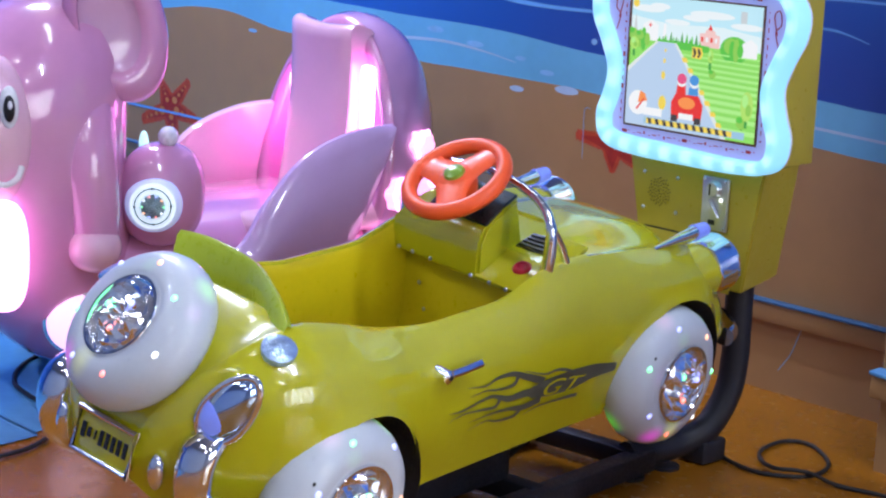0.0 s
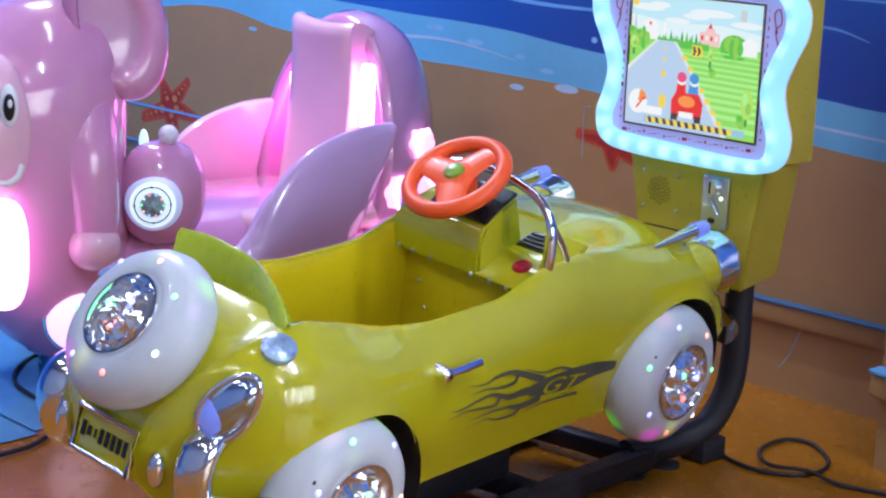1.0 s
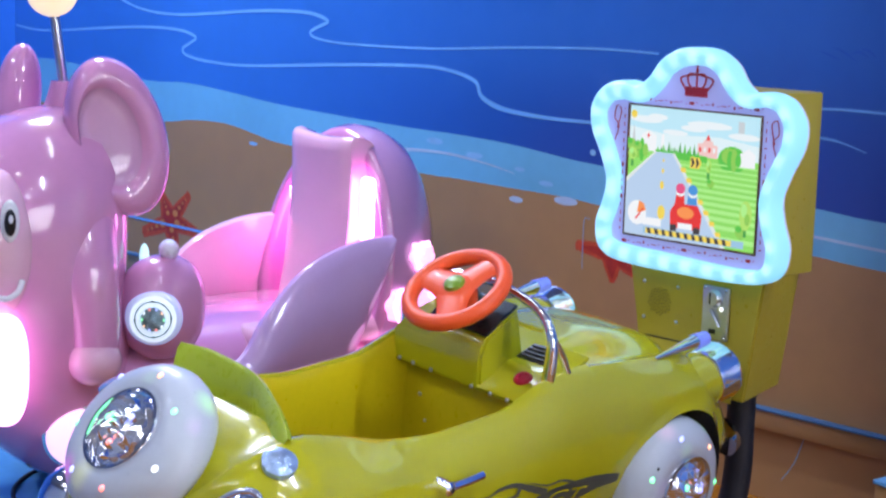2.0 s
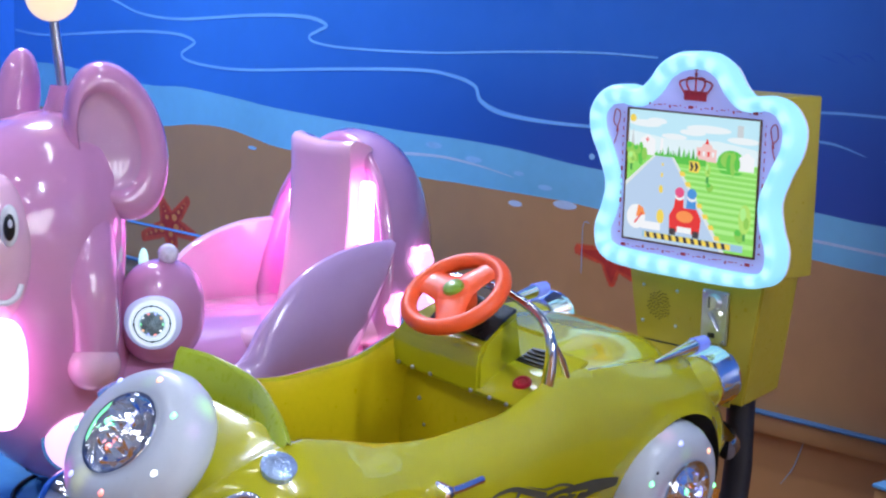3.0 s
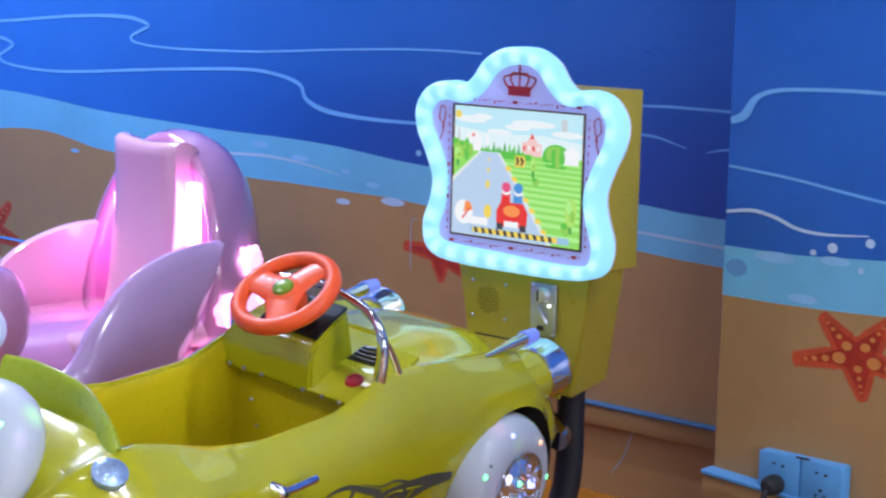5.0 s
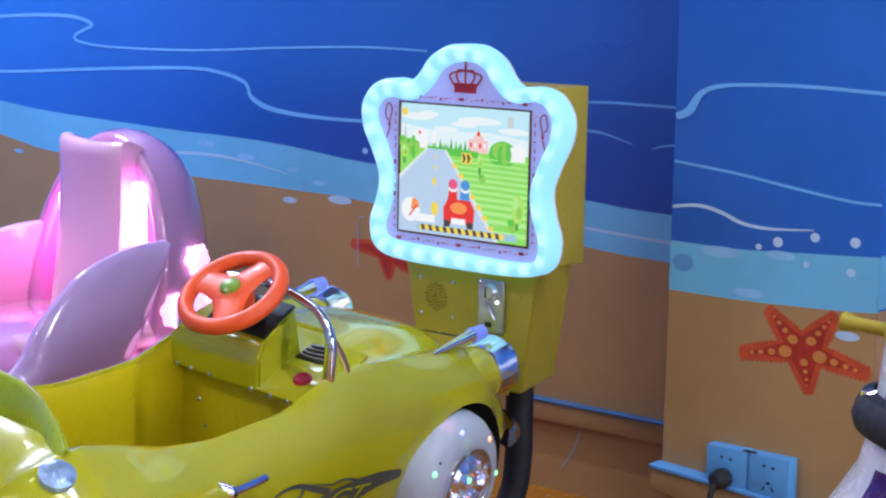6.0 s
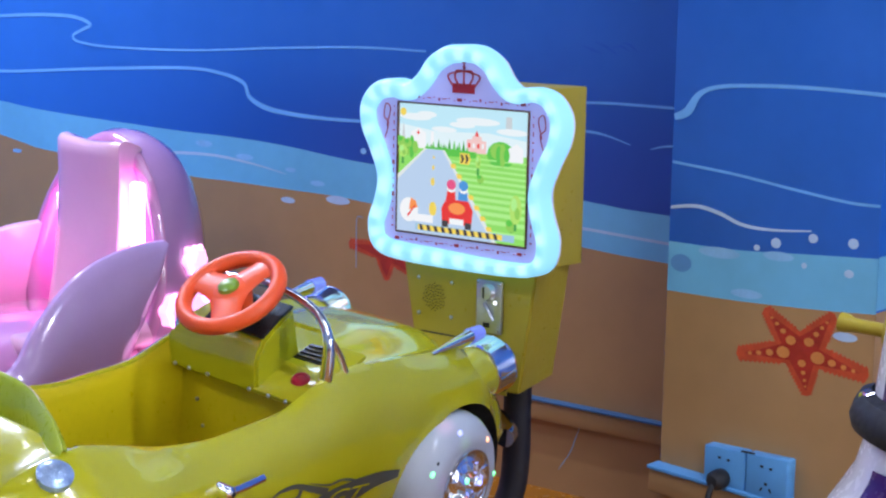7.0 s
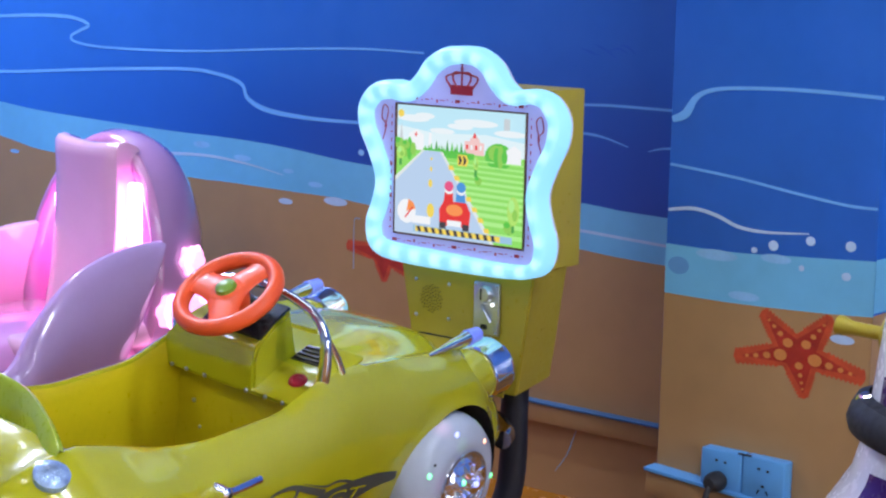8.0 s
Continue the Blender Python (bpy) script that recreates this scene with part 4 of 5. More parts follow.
for x in (-0.15, 0.15):
    part("rail", box(0.045, 1.15, 0.045, (x, -0.02, 0.03), 0.006), M["black"], base)
    for y in (-0.5, 0.5):
        part("foot", lathe([(0.0, 0.0), (0.028, 0.0), (0.028, 0.006), (0.012, 0.010)], 14), M["rubber"], base, m=pose(x, y, 0.0))
for y in (-0.5, -0.15, 0.2, 0.52):
    part("crossbar", box(0.30, 0.04, 0.04, (0, y, 0.035), 0.005), M["black"], base)
part("motor_box", box(0.18, 0.28, 0.18, (0, 0.05, 0.145), 0.012), M["black"], base)
for y in (-0.28, 0.34):
    part("rocker_arm", tube([(-0.05, y, 0.04), (0.02, y + 0.03, 0.13), (0.06, y + 0.05, 0.22)], 0.018, 10), M["black"], base)

# ---- the screen kiosk ----
FY = 2.75
kx = -2.250
kiosk = thing("screen_kiosk", pose(kx, FY, 0), "yellow steel coin kiosk with a lit flower-shaped screen frame", "arcade kiosk")
half = [(0.0, 1.072), (0.045, 1.067), (0.085, 1.045), (0.112, 1.012), (0.142, 0.993), (0.185, 0.997), (0.232, 0.985), (0.264, 0.945), (0.262, 0.895), (0.236, 0.845), (0.216, 0.795), (0.224, 0.750), (0.240, 0.705), (0.232, 0.658), (0.198, 0.634), (0.14, 0.627), (0.07, 0.625)]
loop = [(x, z) for x, z in half] + [(0.0, 0.625)] + [(-x, z) for x, z in reversed(half[1:])]
loop = [(x * 0.93 if x > 0 else x, z) for x, z in loop]
outer = [(p.x, p.z) for p in smooth_path([(x, 0, z) for x, z in loop], 5, closed=True)]


def inset(ol, d):
    out, n = [], len(ol)
    for i in range(n):
        a, b = Vector(ol[i - 1]), Vector(ol[(i + 1) % n])
        t = (b - a).normalized()
        k = d * (1 - 0.22 * min(1, max(-0.4, ol[i][0] / 0.18)))      # the frame narrows to one side
        out.append((ol[i][0] + t.y * k, ol[i][1] - t.x * k))
    return out


# clockwise outline: the inward side is to the right of the way
rows = []
for d, y in ((0.0, 0.03), (0.0, 0.0), (0.003, -0.010), (0.009, -0.016), (0.019, -0.018), (0.029, -0.015), (0.034, -0.008), (0.036, 0.004)):
    rows.append([(x, y, z) for x, z in inset(outer, d)])
ringbm = grid(rows, closed_v=True)
along = [0.0]
for p, q in zip(outer, outer[1:] + outer[:1]):
    along.append(along[-1] + math.dist(p, q))
where = {}
for i, row in enumerate(rows):
    for j, p in enumerate(row):
        where[tuple(round(c, 4) for c in p)] = (along[j] / along[-1], i / (len(rows) - 1))
uvl = ringbm.loops.layers.uv.new("UVMap")
for fc in ringbm.faces:
    us = [where[tuple(round(c, 4) for c in l.vert.co)] for l in fc.loops]
    wrap_on = max(u for u, _ in us) - min(u for u, _ in us) > 0.5
    for l, (u, v) in zip(fc.loops, us):
        l[uvl].uv = (u + 1 if wrap_on and u < 0.5 else u, v)
# the lamps behind the milky frame show as soft paler spots
gm = M["glow_ring"].node_tree
b = gm.nodes["Principled BSDF"]
tcn = gm.nodes.new("ShaderNodeTexCoord")
sp_ = gm.nodes.new("ShaderNodeSeparateXYZ")
gm.links.new(tcn.outputs["UV"], sp_.inputs[0])


def ring_math(op, a, value=None, c=None):
    n = gm.nodes.new("ShaderNodeMath")
    n.operation = op
    gm.links.new(a, n.inputs[0])
    if c is not None:
        gm.links.new(c, n.inputs[1])
    elif value is not None:
        n.inputs[1].default_value = value
    return n.outputs[0]


def ring_range(a, f0, f1, t0, t1, kind="SMOOTHSTEP"):
    n = gm.nodes.new("ShaderNodeMapRange")
    n.interpolation_type = kind
    for key, val in (("From Min", f0), ("From Max", f1), ("To Min", t0), ("To Max", t1)):
        n.inputs[key].default_value = val
    gm.links.new(a, n.inputs["Value"])
    return n.outputs[0]


wave = ring_range(ring_math("COSINE", ring_math("MULTIPLY", sp_.outputs["X"], 2 * math.pi * 31)), -1.0, 1.0, 0.0, 1.0)
across = ring_range(ring_math("ABSOLUTE", ring_math("SUBTRACT", sp_.outputs["Y"], 0.58)), 0.02, 0.42, 1.0, 0.0)
nzr = gm.nodes.new("ShaderNodeTexNoise")
nzr.inputs["Scale"].default_value = 9
gm.links.new(tcn.outputs["Object"], nzr.inputs["Vector"])
spots = ring_math("MULTIPLY", ring_math("MULTIPLY", wave, c=across), c=ring_range(nzr.outputs["Fac"], 0.3, 0.7, 0.5, 1.0, "LINEAR"))
tint = gm.nodes.new("ShaderNodeMix")
tint.data_type = "RGBA"
tint.inputs[6].default_value = (0.24, 0.70, 1.0, 1)
tint.inputs[7].default_value = (0.50, 0.92, 1.0, 1)
gm.links.new(spots, tint.inputs[0])
gm.links.new(tint.outputs[2], b.inputs["Emission Color"])
gm.links.new(ring_range(spots, 0.0, 1.0, 0.92, 1.12, "LINEAR"), b.inputs["Emission Strength"])
part("light_frame", ringbm, M["glow_ring"], kiosk, "milky lit flower-shaped frame glowing pale cyan")
face = part("face_panel", plate(inset(outer, 0.032), 0.02), M["acrylic"], kiosk, "lilac printed panel round the screen, faintly glowing")
face.location = (0, 0.002, 0)
part("back_shell", plate(inset(outer, 0.004), 0.02, 0.004), M["white"], kiosk).location = (0, 0.024, 0)
# screen bezel and picture
SX0, SX1, SZ0, SZ1 = -0.163, 0.165, 0.690, 0.949
scx, scz, sw, sh = (SX0 + SX1) / 2, (SZ0 + SZ1) / 2, SX1 - SX0, SZ1 - SZ0
screen = new("screen")
screen.empty_display_size = 0.05
screen.parent = kiosk
for args in (((sw + 0.007, 0.006, 0.0035), (scx, -0.003, SZ1 + 0.0018)), ((sw + 0.007, 0.006, 0.004), (scx, -0.003, SZ0 - 0.002)), ((0.0035, 0.006, sh), (SX0 - 0.0018, -0.003, scz)), ((0.0035, 0.006, sh), (SX1 + 0.0018, -0.003, scz))):
    part("bezel", box(*args[0], args[1], 0.001, 1), M["bezel"], screen)


def glow(name, colour, power=0.92):
    return mat("screen_" + name, (0.02, 0.02, 0.02), 0.25, vary=0, emit=colour, power=power)


G = {k: glow(k, c) for k, c in {"sky": (0.56, 0.87, 1.0), "sky_low": (0.80, 0.95, 1.0), "cloud": (0.88, 0.96, 1.0), "field": (0.30, 0.78, 0.14), "field_pale": (0.46, 0.92, 0.28), "hill": (0.12, 0.60, 0.07), "tree": (0.07, 0.38, 0.07), "tree_pale": (0.30, 0.66, 0.10), "leaf": (0.48, 0.82, 0.16), "road": (0.52, 0.68, 0.90), "verge": (0.80, 0.86, 0.86),
                                "yellow": (0.95, 0.72, 0.10), "red": (0.85, 0.04, 0.03), "orange": (1.0, 0.32, 0.08), "helmet_pink": (0.85, 0.10, 0.25), "helmet_blue": (0.08, 0.32, 0.75), "black": (0.06, 0.05, 0.05), "white": (0.95, 0.97, 1.0), "pinkwall": (0.95, 0.62, 0.60), "bar": (0.35, 0.6, 0.8), "grey": (0.62, 0.68, 0.72)}.items()}
layer = [0]


def pic(name, pts, colour):
    """A flat shape of the picture; u to the right and v up, 0 to 1."""
    layer[0] += 1
    y = -0.0006 - 0.00006 * layer[0]
    bm = bmesh.new()
    bm.faces.new([bm.verts.new((SX0 + u * sw, y, SZ0 + v * sh)) for u, v in pts])
    bmesh.ops.triangulate(bm, faces=bm.faces[:])
    return part(name, bm, G[colour], screen, smooth=0)


def oval(u, v, ru, rv, n=18):
    return [(u + ru * math.cos(2 * math.pi * k / n), v + rv * math.sin(2 * math.pi * k / n)) for k in range(n)]


pic("sky", [(0, 0), (1, 0), (1, 1), (0, 1)], "sky")
pic("haze", [(0, 0.60), (1, 0.60), (1, 0.78), (0.7, 0.82), (0.3, 0.80), (0, 0.84)], "sky_low")
for u, v, a, c in ((0.13, 0.90, 0.13, 0.028), (0.22, 0.925, 0.08, 0.025), (0.62, 0.90, 0.17, 0.030), (0.50, 0.865, 0.10, 0.024), (0.88, 0.84, 0.12, 0.026), (0.36, 0.82, 0.10, 0.022)):
    pic("cloud", oval(u, v, a, c), "cloud")
pic("field", [(0, 0), (1, 0), (1, 0.665), (0, 0.665)], "field")
pic("hill", oval(0.80, 0.665, 0.105, 0.10), "hill")
pic("hill_light", oval(0.775, 0.69, 0.055, 0.06), "tree_pale")
for k in range(12):
    v = 0.06 + 0.60 * (k / 12) ** 0.8
    h = 0.034 * (1 - k / 16)
    pic("stripe", [(0.40, v), (1, v - 0.012), (1, v + h - 0.012), (0.40, v + h)], "field_pale")
pic("castle", [(0.54, 0.66), (0.69, 0.66), (0.69, 0.755), (0.655, 0.76), (0.65, 0.79), (0.585, 0.79), (0.58, 0.765), (0.54, 0.76)], "pinkwall")
pic("castle_roof", [(0.60, 0.79), (0.635, 0.79), (0.617, 0.835)], "red")
for k in range(4):
    pic("castle_window", [(0.552 + 0.035 * k, 0.70), (0.568 + 0.035 * k, 0.70), (0.568 + 0.035 * k, 0.735), (0.552 + 0.035 * k, 0.735)], "white" if k % 2 else "red")
pic("tower", [(0.255, 0.68), (0.285, 0.68), (0.28, 0.80), (0.262, 0.80)], "white")
pic("tower", [(0.31, 0.68), (0.335, 0.68), (0.335, 0.77), (0.31, 0.77)], "sky_low")
pic("spire", [(0.018, 0.66), (0.062, 0.66), (0.046, 0.76), (0.040, 0.86), (0.034, 0.76)], "grey")
pic("block", [(0.10, 0.66), (0.22, 0.66), (0.22, 0.78), (0.16, 0.82), (0.10, 0.78)], "white")
pic("block", [(0.86, 0.62), (0.97, 0.62), (0.97, 0.72), (0.92, 0.76), (0.86, 0.72)], "white")
rs = random.Random(4)
for k in range(13):
    u = 0.24 + 0.025 * k + rs.uniform(-0.01, 0.01)
    h = rs.uniform(0.07, 0.13)
    pic("tree", [(u - 0.02, 0.63), (u + 0.02, 0.63), (u, 0.63 + h)], "tree" if k % 2 else "hill")
for k in range(7):
    u = 0.05 + 0.03 * k + (0.62 if k > 3 else 0)
    pic("tree", oval(u, 0.665, 0.022, 0.05 + 0.02 * (k % 3)), "tree_pale" if k % 2 else "hill")
pic("treeline", [(0.22, 0.62), (0.62, 0.62), (0.62, 0.67), (0.22, 0.68)], "hill")
pic("cross", [(0.150, 0.775), (0.172, 0.775), (0.172, 0.785), (0.150, 0.785)], "red")
pic("cross", [(0.157, 0.762), (0.165, 0.762), (0.165, 0.798), (0.157, 0.798)], "red")
pic("verge", [(0.0, 0.44), (0.0, 0.0), (0.79, 0.0), (0.375, 0.662), (0.215, 0.662)], "verge")
pic("road", [(0.0, 0.40), (0.0, 0.0), (0.755, 0.0), (0.355, 0.662), (0.235, 0.662)], "road")
for u, v, a, c in ((0.29, 0.60, 0.008, 0.012), (0.288, 0.52, 0.010, 0.018), (0.285, 0.41, 0.016, 0.032), (0.29, 0.20, 0.03, 0.055)):
    pic("coin", oval(u, v, a, c), "yellow")
for k in range(7):
    v = 0.08 + 0.075 * k
    u = 0.785 - 0.63 * v
    pic("kerb", [(u - 0.02, v), (u + 0.02, v), (u + 0.01, v + 0.035), (u - 0.03, v + 0.035)], "yellow")
for u, v, s in ((0.03, 0.70, 0.8), (0.085, 0.69, 0.6), (0.66, 0.47, 0.55), (0.90, 0.14, 0.8)):
    pic("trunk", [(u - 0.008, v - 0.06 * s), (u + 0.008, v - 0.06 * s), (u + 0.008, v), (u - 0.008, v)], "tree")
    pic("bush", oval(u, v, 0.05 * s, 0.055 * s), "tree_pale")
    pic("bush", oval(u - 0.02 * s, v + 0.03 * s, 0.03 * s, 0.03 * s), "hill")
for u, v, a, c in ((0.93, 0.27, 0.045, 0.11), (0.64, 0.60, 0.020, 0.05), (0.045, 0.63, 0.035, 0.05)):
    pic("trunk", [(u - 0.010, v - c - 0.05), (u + 0.010, v - c - 0.05), (u + 0.008, v), (u - 0.008, v)], "tree")
    pic("crown", oval(u, v, a, c), "leaf")
    pic("crown", oval(u - 0.3 * a, v + 0.35 * c, 0.5 * a, 0.45 * c), "field_pale")
    pic("crown", oval(u + 0.3 * a, v - 0.25 * c, 0.45 * a, 0.4 * c), "tree_pale")
for du in (0.0, 0.035):
    pic("chevron", [(0.50 + du, 0.57), (0.535 + du, 0.57), (0.55 + du, 0.61), (0.535 + du, 0.655), (0.50 + du, 0.655)], "yellow")
    pic("chevron", [(0.505 + du, 0.58), (0.52 + du, 0.58), (0.535 + du, 0.612), (0.52 + du, 0.645), (0.505 + du, 0.645), (0.52 + du, 0.612)], "black")
pic("car_body", [(0.37, 0.10), (0.60, 0.10), (0.61, 0.22), (0.575, 0.29), (0.40, 0.29), (0.365, 0.22)], "red")
pic("car_hood", oval(0.485, 0.225, 0.065, 0.045), "orange")
pic("bumper", [(0.43, 0.10), (0.54, 0.10), (0.54, 0.145), (0.43, 0.145)], "white")
for u in (0.395, 0.575):
    pic("tyre", [(u - 0.025, 0.075), (u + 0.025, 0.075), (u + 0.025, 0.125), (u - 0.025, 0.125)], "black")
pic("rider", [(0.40, 0.29), (0.475, 0.29), (0.47, 0.37), (0.41, 0.37)], "red")
pic("rider", [(0.495, 0.29), (0.57, 0.29), (0.565, 0.37), (0.50, 0.37)], "helmet_blue")
pic("visor", oval(0.44, 0.375, 0.034, 0.030), "white")
pic("visor", oval(0.535, 0.375, 0.034, 0.030), "white")
pic("helmet", oval(0.44, 0.405, 0.036, 0.040), "helmet_pink")
pic("helmet", oval(0.535, 0.405, 0.036, 0.040), "helmet_blue")
pic("dial", oval(0.105, 0.175, 0.075, 0.095), "white")
pic("dial_arc", [(0.105, 0.175), (0.12, 0.27), (0.16, 0.25), (0.178, 0.20)], "orange")
pic("needle", [(0.09, 0.13), (0.10, 0.12), (0.16, 0.21), (0.15, 0.215)], "red")
pic("readout", [(0.15, 0.09), (0.30, 0.09), (0.30, 0.15), (0.15, 0.15)], "white")
pic("gauge", [(0.16, 0.022), (0.93, 0.022), (0.93, 0.075), (0.16, 0.075)], "bar")
pic("gauge_fill", [(0.18, 0.027), (0.84, 0.027), (0.84, 0.070), (0.18, 0.070)], "yellow")
for k in range(11):
    u = 0.19 + 0.058 * k
    pic("gauge_stripe", [(u + 0.012, 0.027), (u + 0.038, 0.027), (u + 0.026, 0.070), (u, 0.070)], "black")
pic("coin_icon", oval(0.05, 0.935, 0.025, 0.03), "yellow")
pic("map_icon", [(0.85, 0.87), (0.895, 0.87), (0.895, 0.955), (0.85, 0.955)], "grey")
# printed crown and trim on the panel
FYP = -0.003
cr = part("crown_print", box(0.056, 0.001, 0.019, (0.004, FYP, 0.986), 0), M["crimson"], kiosk, "crimson printed crown", smooth=0)
for x0, x1, h in ((-0.036, -0.030, 1.020), (-0.020, -0.012, 1.026), (0.0, 0.0, 1.030), (0.020, 0.012, 1.026), (0.036, 0.030, 1.020)):
    part("crown_arch", tube([(0.004 + x1 * 0.9, FYP, 0.990), (0.004 + x0 * 1.1, FYP, 1.006), (0.004 + x0 * 0.95, FYP, h - 0.006), (0.004, FYP, 1.020)], 0.0020, 6), M["crimson"], cr)
part("crown_ball", ball((0.004, 0.001, 0.004), (0.004, FYP, 1.028), seg=6), M["crimson"], cr)
part("crown_cross", merge(box(0.003, 0.001, 0.014, (0.004, FYP, 1.036), 0), box(0.010, 0.001, 0.003, (0.004, FYP - 0.0005, 1.037), 0)), M["crimson"], cr, smooth=0)
for k in range(26):
    u = k / 25
    for z in (SZ1 + 0.014, SZ0 - 0.016):
        part("trim_print", box(0.004 if k % 3 else 0.012, 0.001, 0.0018 if k % 4 else 0.006, (SX0 + u * sw, FYP, z + 0.002 * math.sin(k * 2.1)), 0), M["crimson"], face, smooth=0).location = (0, -0.002, 0)
for sx in (-1, 1):
    for k in range(16):
        part("trim_print", box(0.0018 if k % 4 else 0.005, 0.001, 0.009 if k % 3 else 0.003, (scx + sx * (sw / 2 + 0.013), FYP, SZ0 + (k + 0.5) / 16 * sh), 0), M["crimson"], face, smooth=0).location = (0, -0.002, 0)
    part("scroll_print", tube([(sx * 0.197, FYP, 0.90), (sx * 0.188, FYP, 0.935), (sx * 0.200, FYP, 0.945), (sx * 0.205, FYP, 0.92), (sx * 0.193, FYP, 0.905), (sx * 0.202, FYP, 0.875)], 0.0012, 6), M["crimson"], face)
# steel boxes behind and below
part("upper_box", box(0.285, 0.19, 0.36, (-0.008, 0.136, 0.81), 0.004), M["panel_y"], kiosk)
lo = bmesh.new()
vs = {}
for k, (x0, x1, y, z) in {"ft": (-0.178, 0.168, 0.034, 0.632), "fb": (-0.128, 0.133, 0.034, 0.387), "bt": (-0.160, 0.110, 0.225, 0.632), "bb": (-0.115, 0.074, 0.225, 0.387)}.items():
    vs[k] = (lo.verts.new((x0, y, z)), lo.verts.new((x1, y, z)))
for a, c in (("ft", "fb"), ("fb", "bb"), ("bb", "bt"), ("bt", "ft")):
    lo.faces.new((vs[a][0], vs[a][1], vs[c][1], vs[c][0]))
for i in (0, 1):
    lo.faces.new([vs[k][i] for k in ("ft", "fb", "bb", "bt")])
bmesh.ops.bevel(lo, geom=lo.edges[:], offset=0.004, segments=2, affect="EDGES")
lower_box = part("lower_box", lo, M["panel_y"], kiosk)
YF = 0.033
# loudspeaker holes, screws, coin plate, drawer
cxs, czs = -0.091, 0.556
for k in range(61):
    r, a = 0.0038 * math.sqrt(k), k * 2.39996
    part("speaker_hole", moved(lathe([(0.0, -0.001), (0.0012, -0.001), (0.0012, 0.0006)], 8, "y"), pose(cxs + r * math.cos(a), YF, czs + r * math.sin(a))), M["blackp"], lower_box, smooth=0)
for dx, dz in ((-0.042, 0.035), (0.046, 0.034), (-0.040, -0.038), (0.046, -0.037)):
    part("screw", ball((0.0042, 0.0025, 0.0042), (cxs + dx, YF, czs + dz), seg=6), M["steel"], lower_box)
coin = part("coin_plate", box(0.064, 0.008, 0.106, (0.063, YF - 0.004, 0.562), 0.003), M["steel"], lower_box, "brushed metal coin acceptor", m=pose(-0.006, 0, -0.007))
part("coin_slot", moved(lathe([(0.0, -0.012), (0.014, -0.011), (0.018, -0.004), (0.018, 0.0)], 20, "y"), pose(0.063, YF - 0.008, 0.592)), M["steel"], coin)
part("slot", box(0.003, 0.004, 0.022, (0.059, YF - 0.019, 0.592), 0), M["blackp"], coin, smooth=0)
part("lever", tube([(0.053, YF - 0.010, 0.568), (0.065, YF - 0.014, 0.556), (0.075, YF - 0.010, 0.536)], 0.004, 8), M["steel"], coin)
part("indicator", ball((0.004, 0.003, 0.004), (0.080, YF - 0.009, 0.572), seg=8), M["led_whitev"], coin)
part("return_slot", box(0.016, 0.004, 0.010, (0.059, YF - 0.008, 0.525), 0.001), M["blackp"], coin)
for dx in (-0.026, 0.026):
    for dz in (-0.047, 0.047):
        part("screw", ball((0.003, 0.002, 0.003), (0.063 + dx, YF - 0.008, 0.562 + dz), seg=6), M["chrome"], coin)
drawer = part("drawer", box(0.225, 0.003, 0.10, (-0.010, YF - 0.0005, 0.430), 0.001), M["panel_y"], lower_box)
part("drawer_gap", box(0.229, 0.002, 0.003, (-0.010, YF - 0.001, 0.4815), 0), M["blackp"], drawer, smooth=0)
part("lock", moved(lathe([(0.0, -0.012), (0.010, -0.012), (0.012, -0.008), (0.012, 0.0)], 18, "y"), pose(0.022, YF, 0.453)), M["steel"], drawer)
part("slot", box(0.030, 0.003, 0.004, (0.080, YF - 0.002, 0.461), 0), M["blackp"], drawer, smooth=0)
part("post", tube([(0.045, 0.145, 0.392), (0.045, 0.145, 0.30), (0.045, 0.145, 0.22), (0.040, 0.135, 0.145), (0.025, 0.095, 0.075), (0.0, 0.03, 0.045), (-0.02, -0.10, 0.040)], 0.029, 16), M["black"], kiosk, "black bent tube post")
part("foot", merge(box(0.075, 0.075, 0.05, (0.010, 0.10, 0.0265), 0.008), lathe([(0.0, 0.0), (0.03, 0.0), (0.03, 0.006), (0.0, 0.01)], 16)), M["black"], kiosk)

# ---- the pink animal ride ----
RX = -3.50
ride = thing("pink_animal_ride", pose(RX, 2.55, 0), "glossy pink cartoon animal coin ride with a scallop seat", "kiddie ride")


def rp(x, y, z):
    """Place in the ride's own frame."""
    return (x - RX, y - 2.55, z)


rows = []
for z, r, shift in ((0.045, 0.02, 0.16), (0.048, 0.10, 0.16), (0.075, 0.135, 0.15), (0.12, 0.165, 0.12), (0.20, 0.205, 0.07), (0.30, 0.228, 0.03), (0.42, 0.235, 0.01), (0.52, 0.236, 0.0), (0.60, 0.240, 0.0), (0.68, 0.240, 0.0), (0.75, 0.222, 0.015), (0.81, 0.188, 0.045), (0.85, 0.140, 0.08), (0.875, 0.085, 0.105), (0.884, 0.02, 0.115)):
    rows.append([rp(RX + 0.92 * r * math.cos(a), 1.99 + shift + r * math.sin(a), z) for a in np.linspace(0, 2 * math.pi, 40, endpoint=False)])
bm = grid(rows, closed_v=True, cap=True)
part("body", bm, M["pink"], ride)
part("face", ball((0.085, 0.085, 0.165), rp(-3.360, 1.848, 0.605), seg=20), M["pink_pale"], ride)
eye = part("eye", ball((0.012, 0.020, 0.044), rp(-3.272, 1.838, 0.668), pose(0, 0, 0, 0, 0, -30).to_3x3(), seg=14), M["white"], ride)
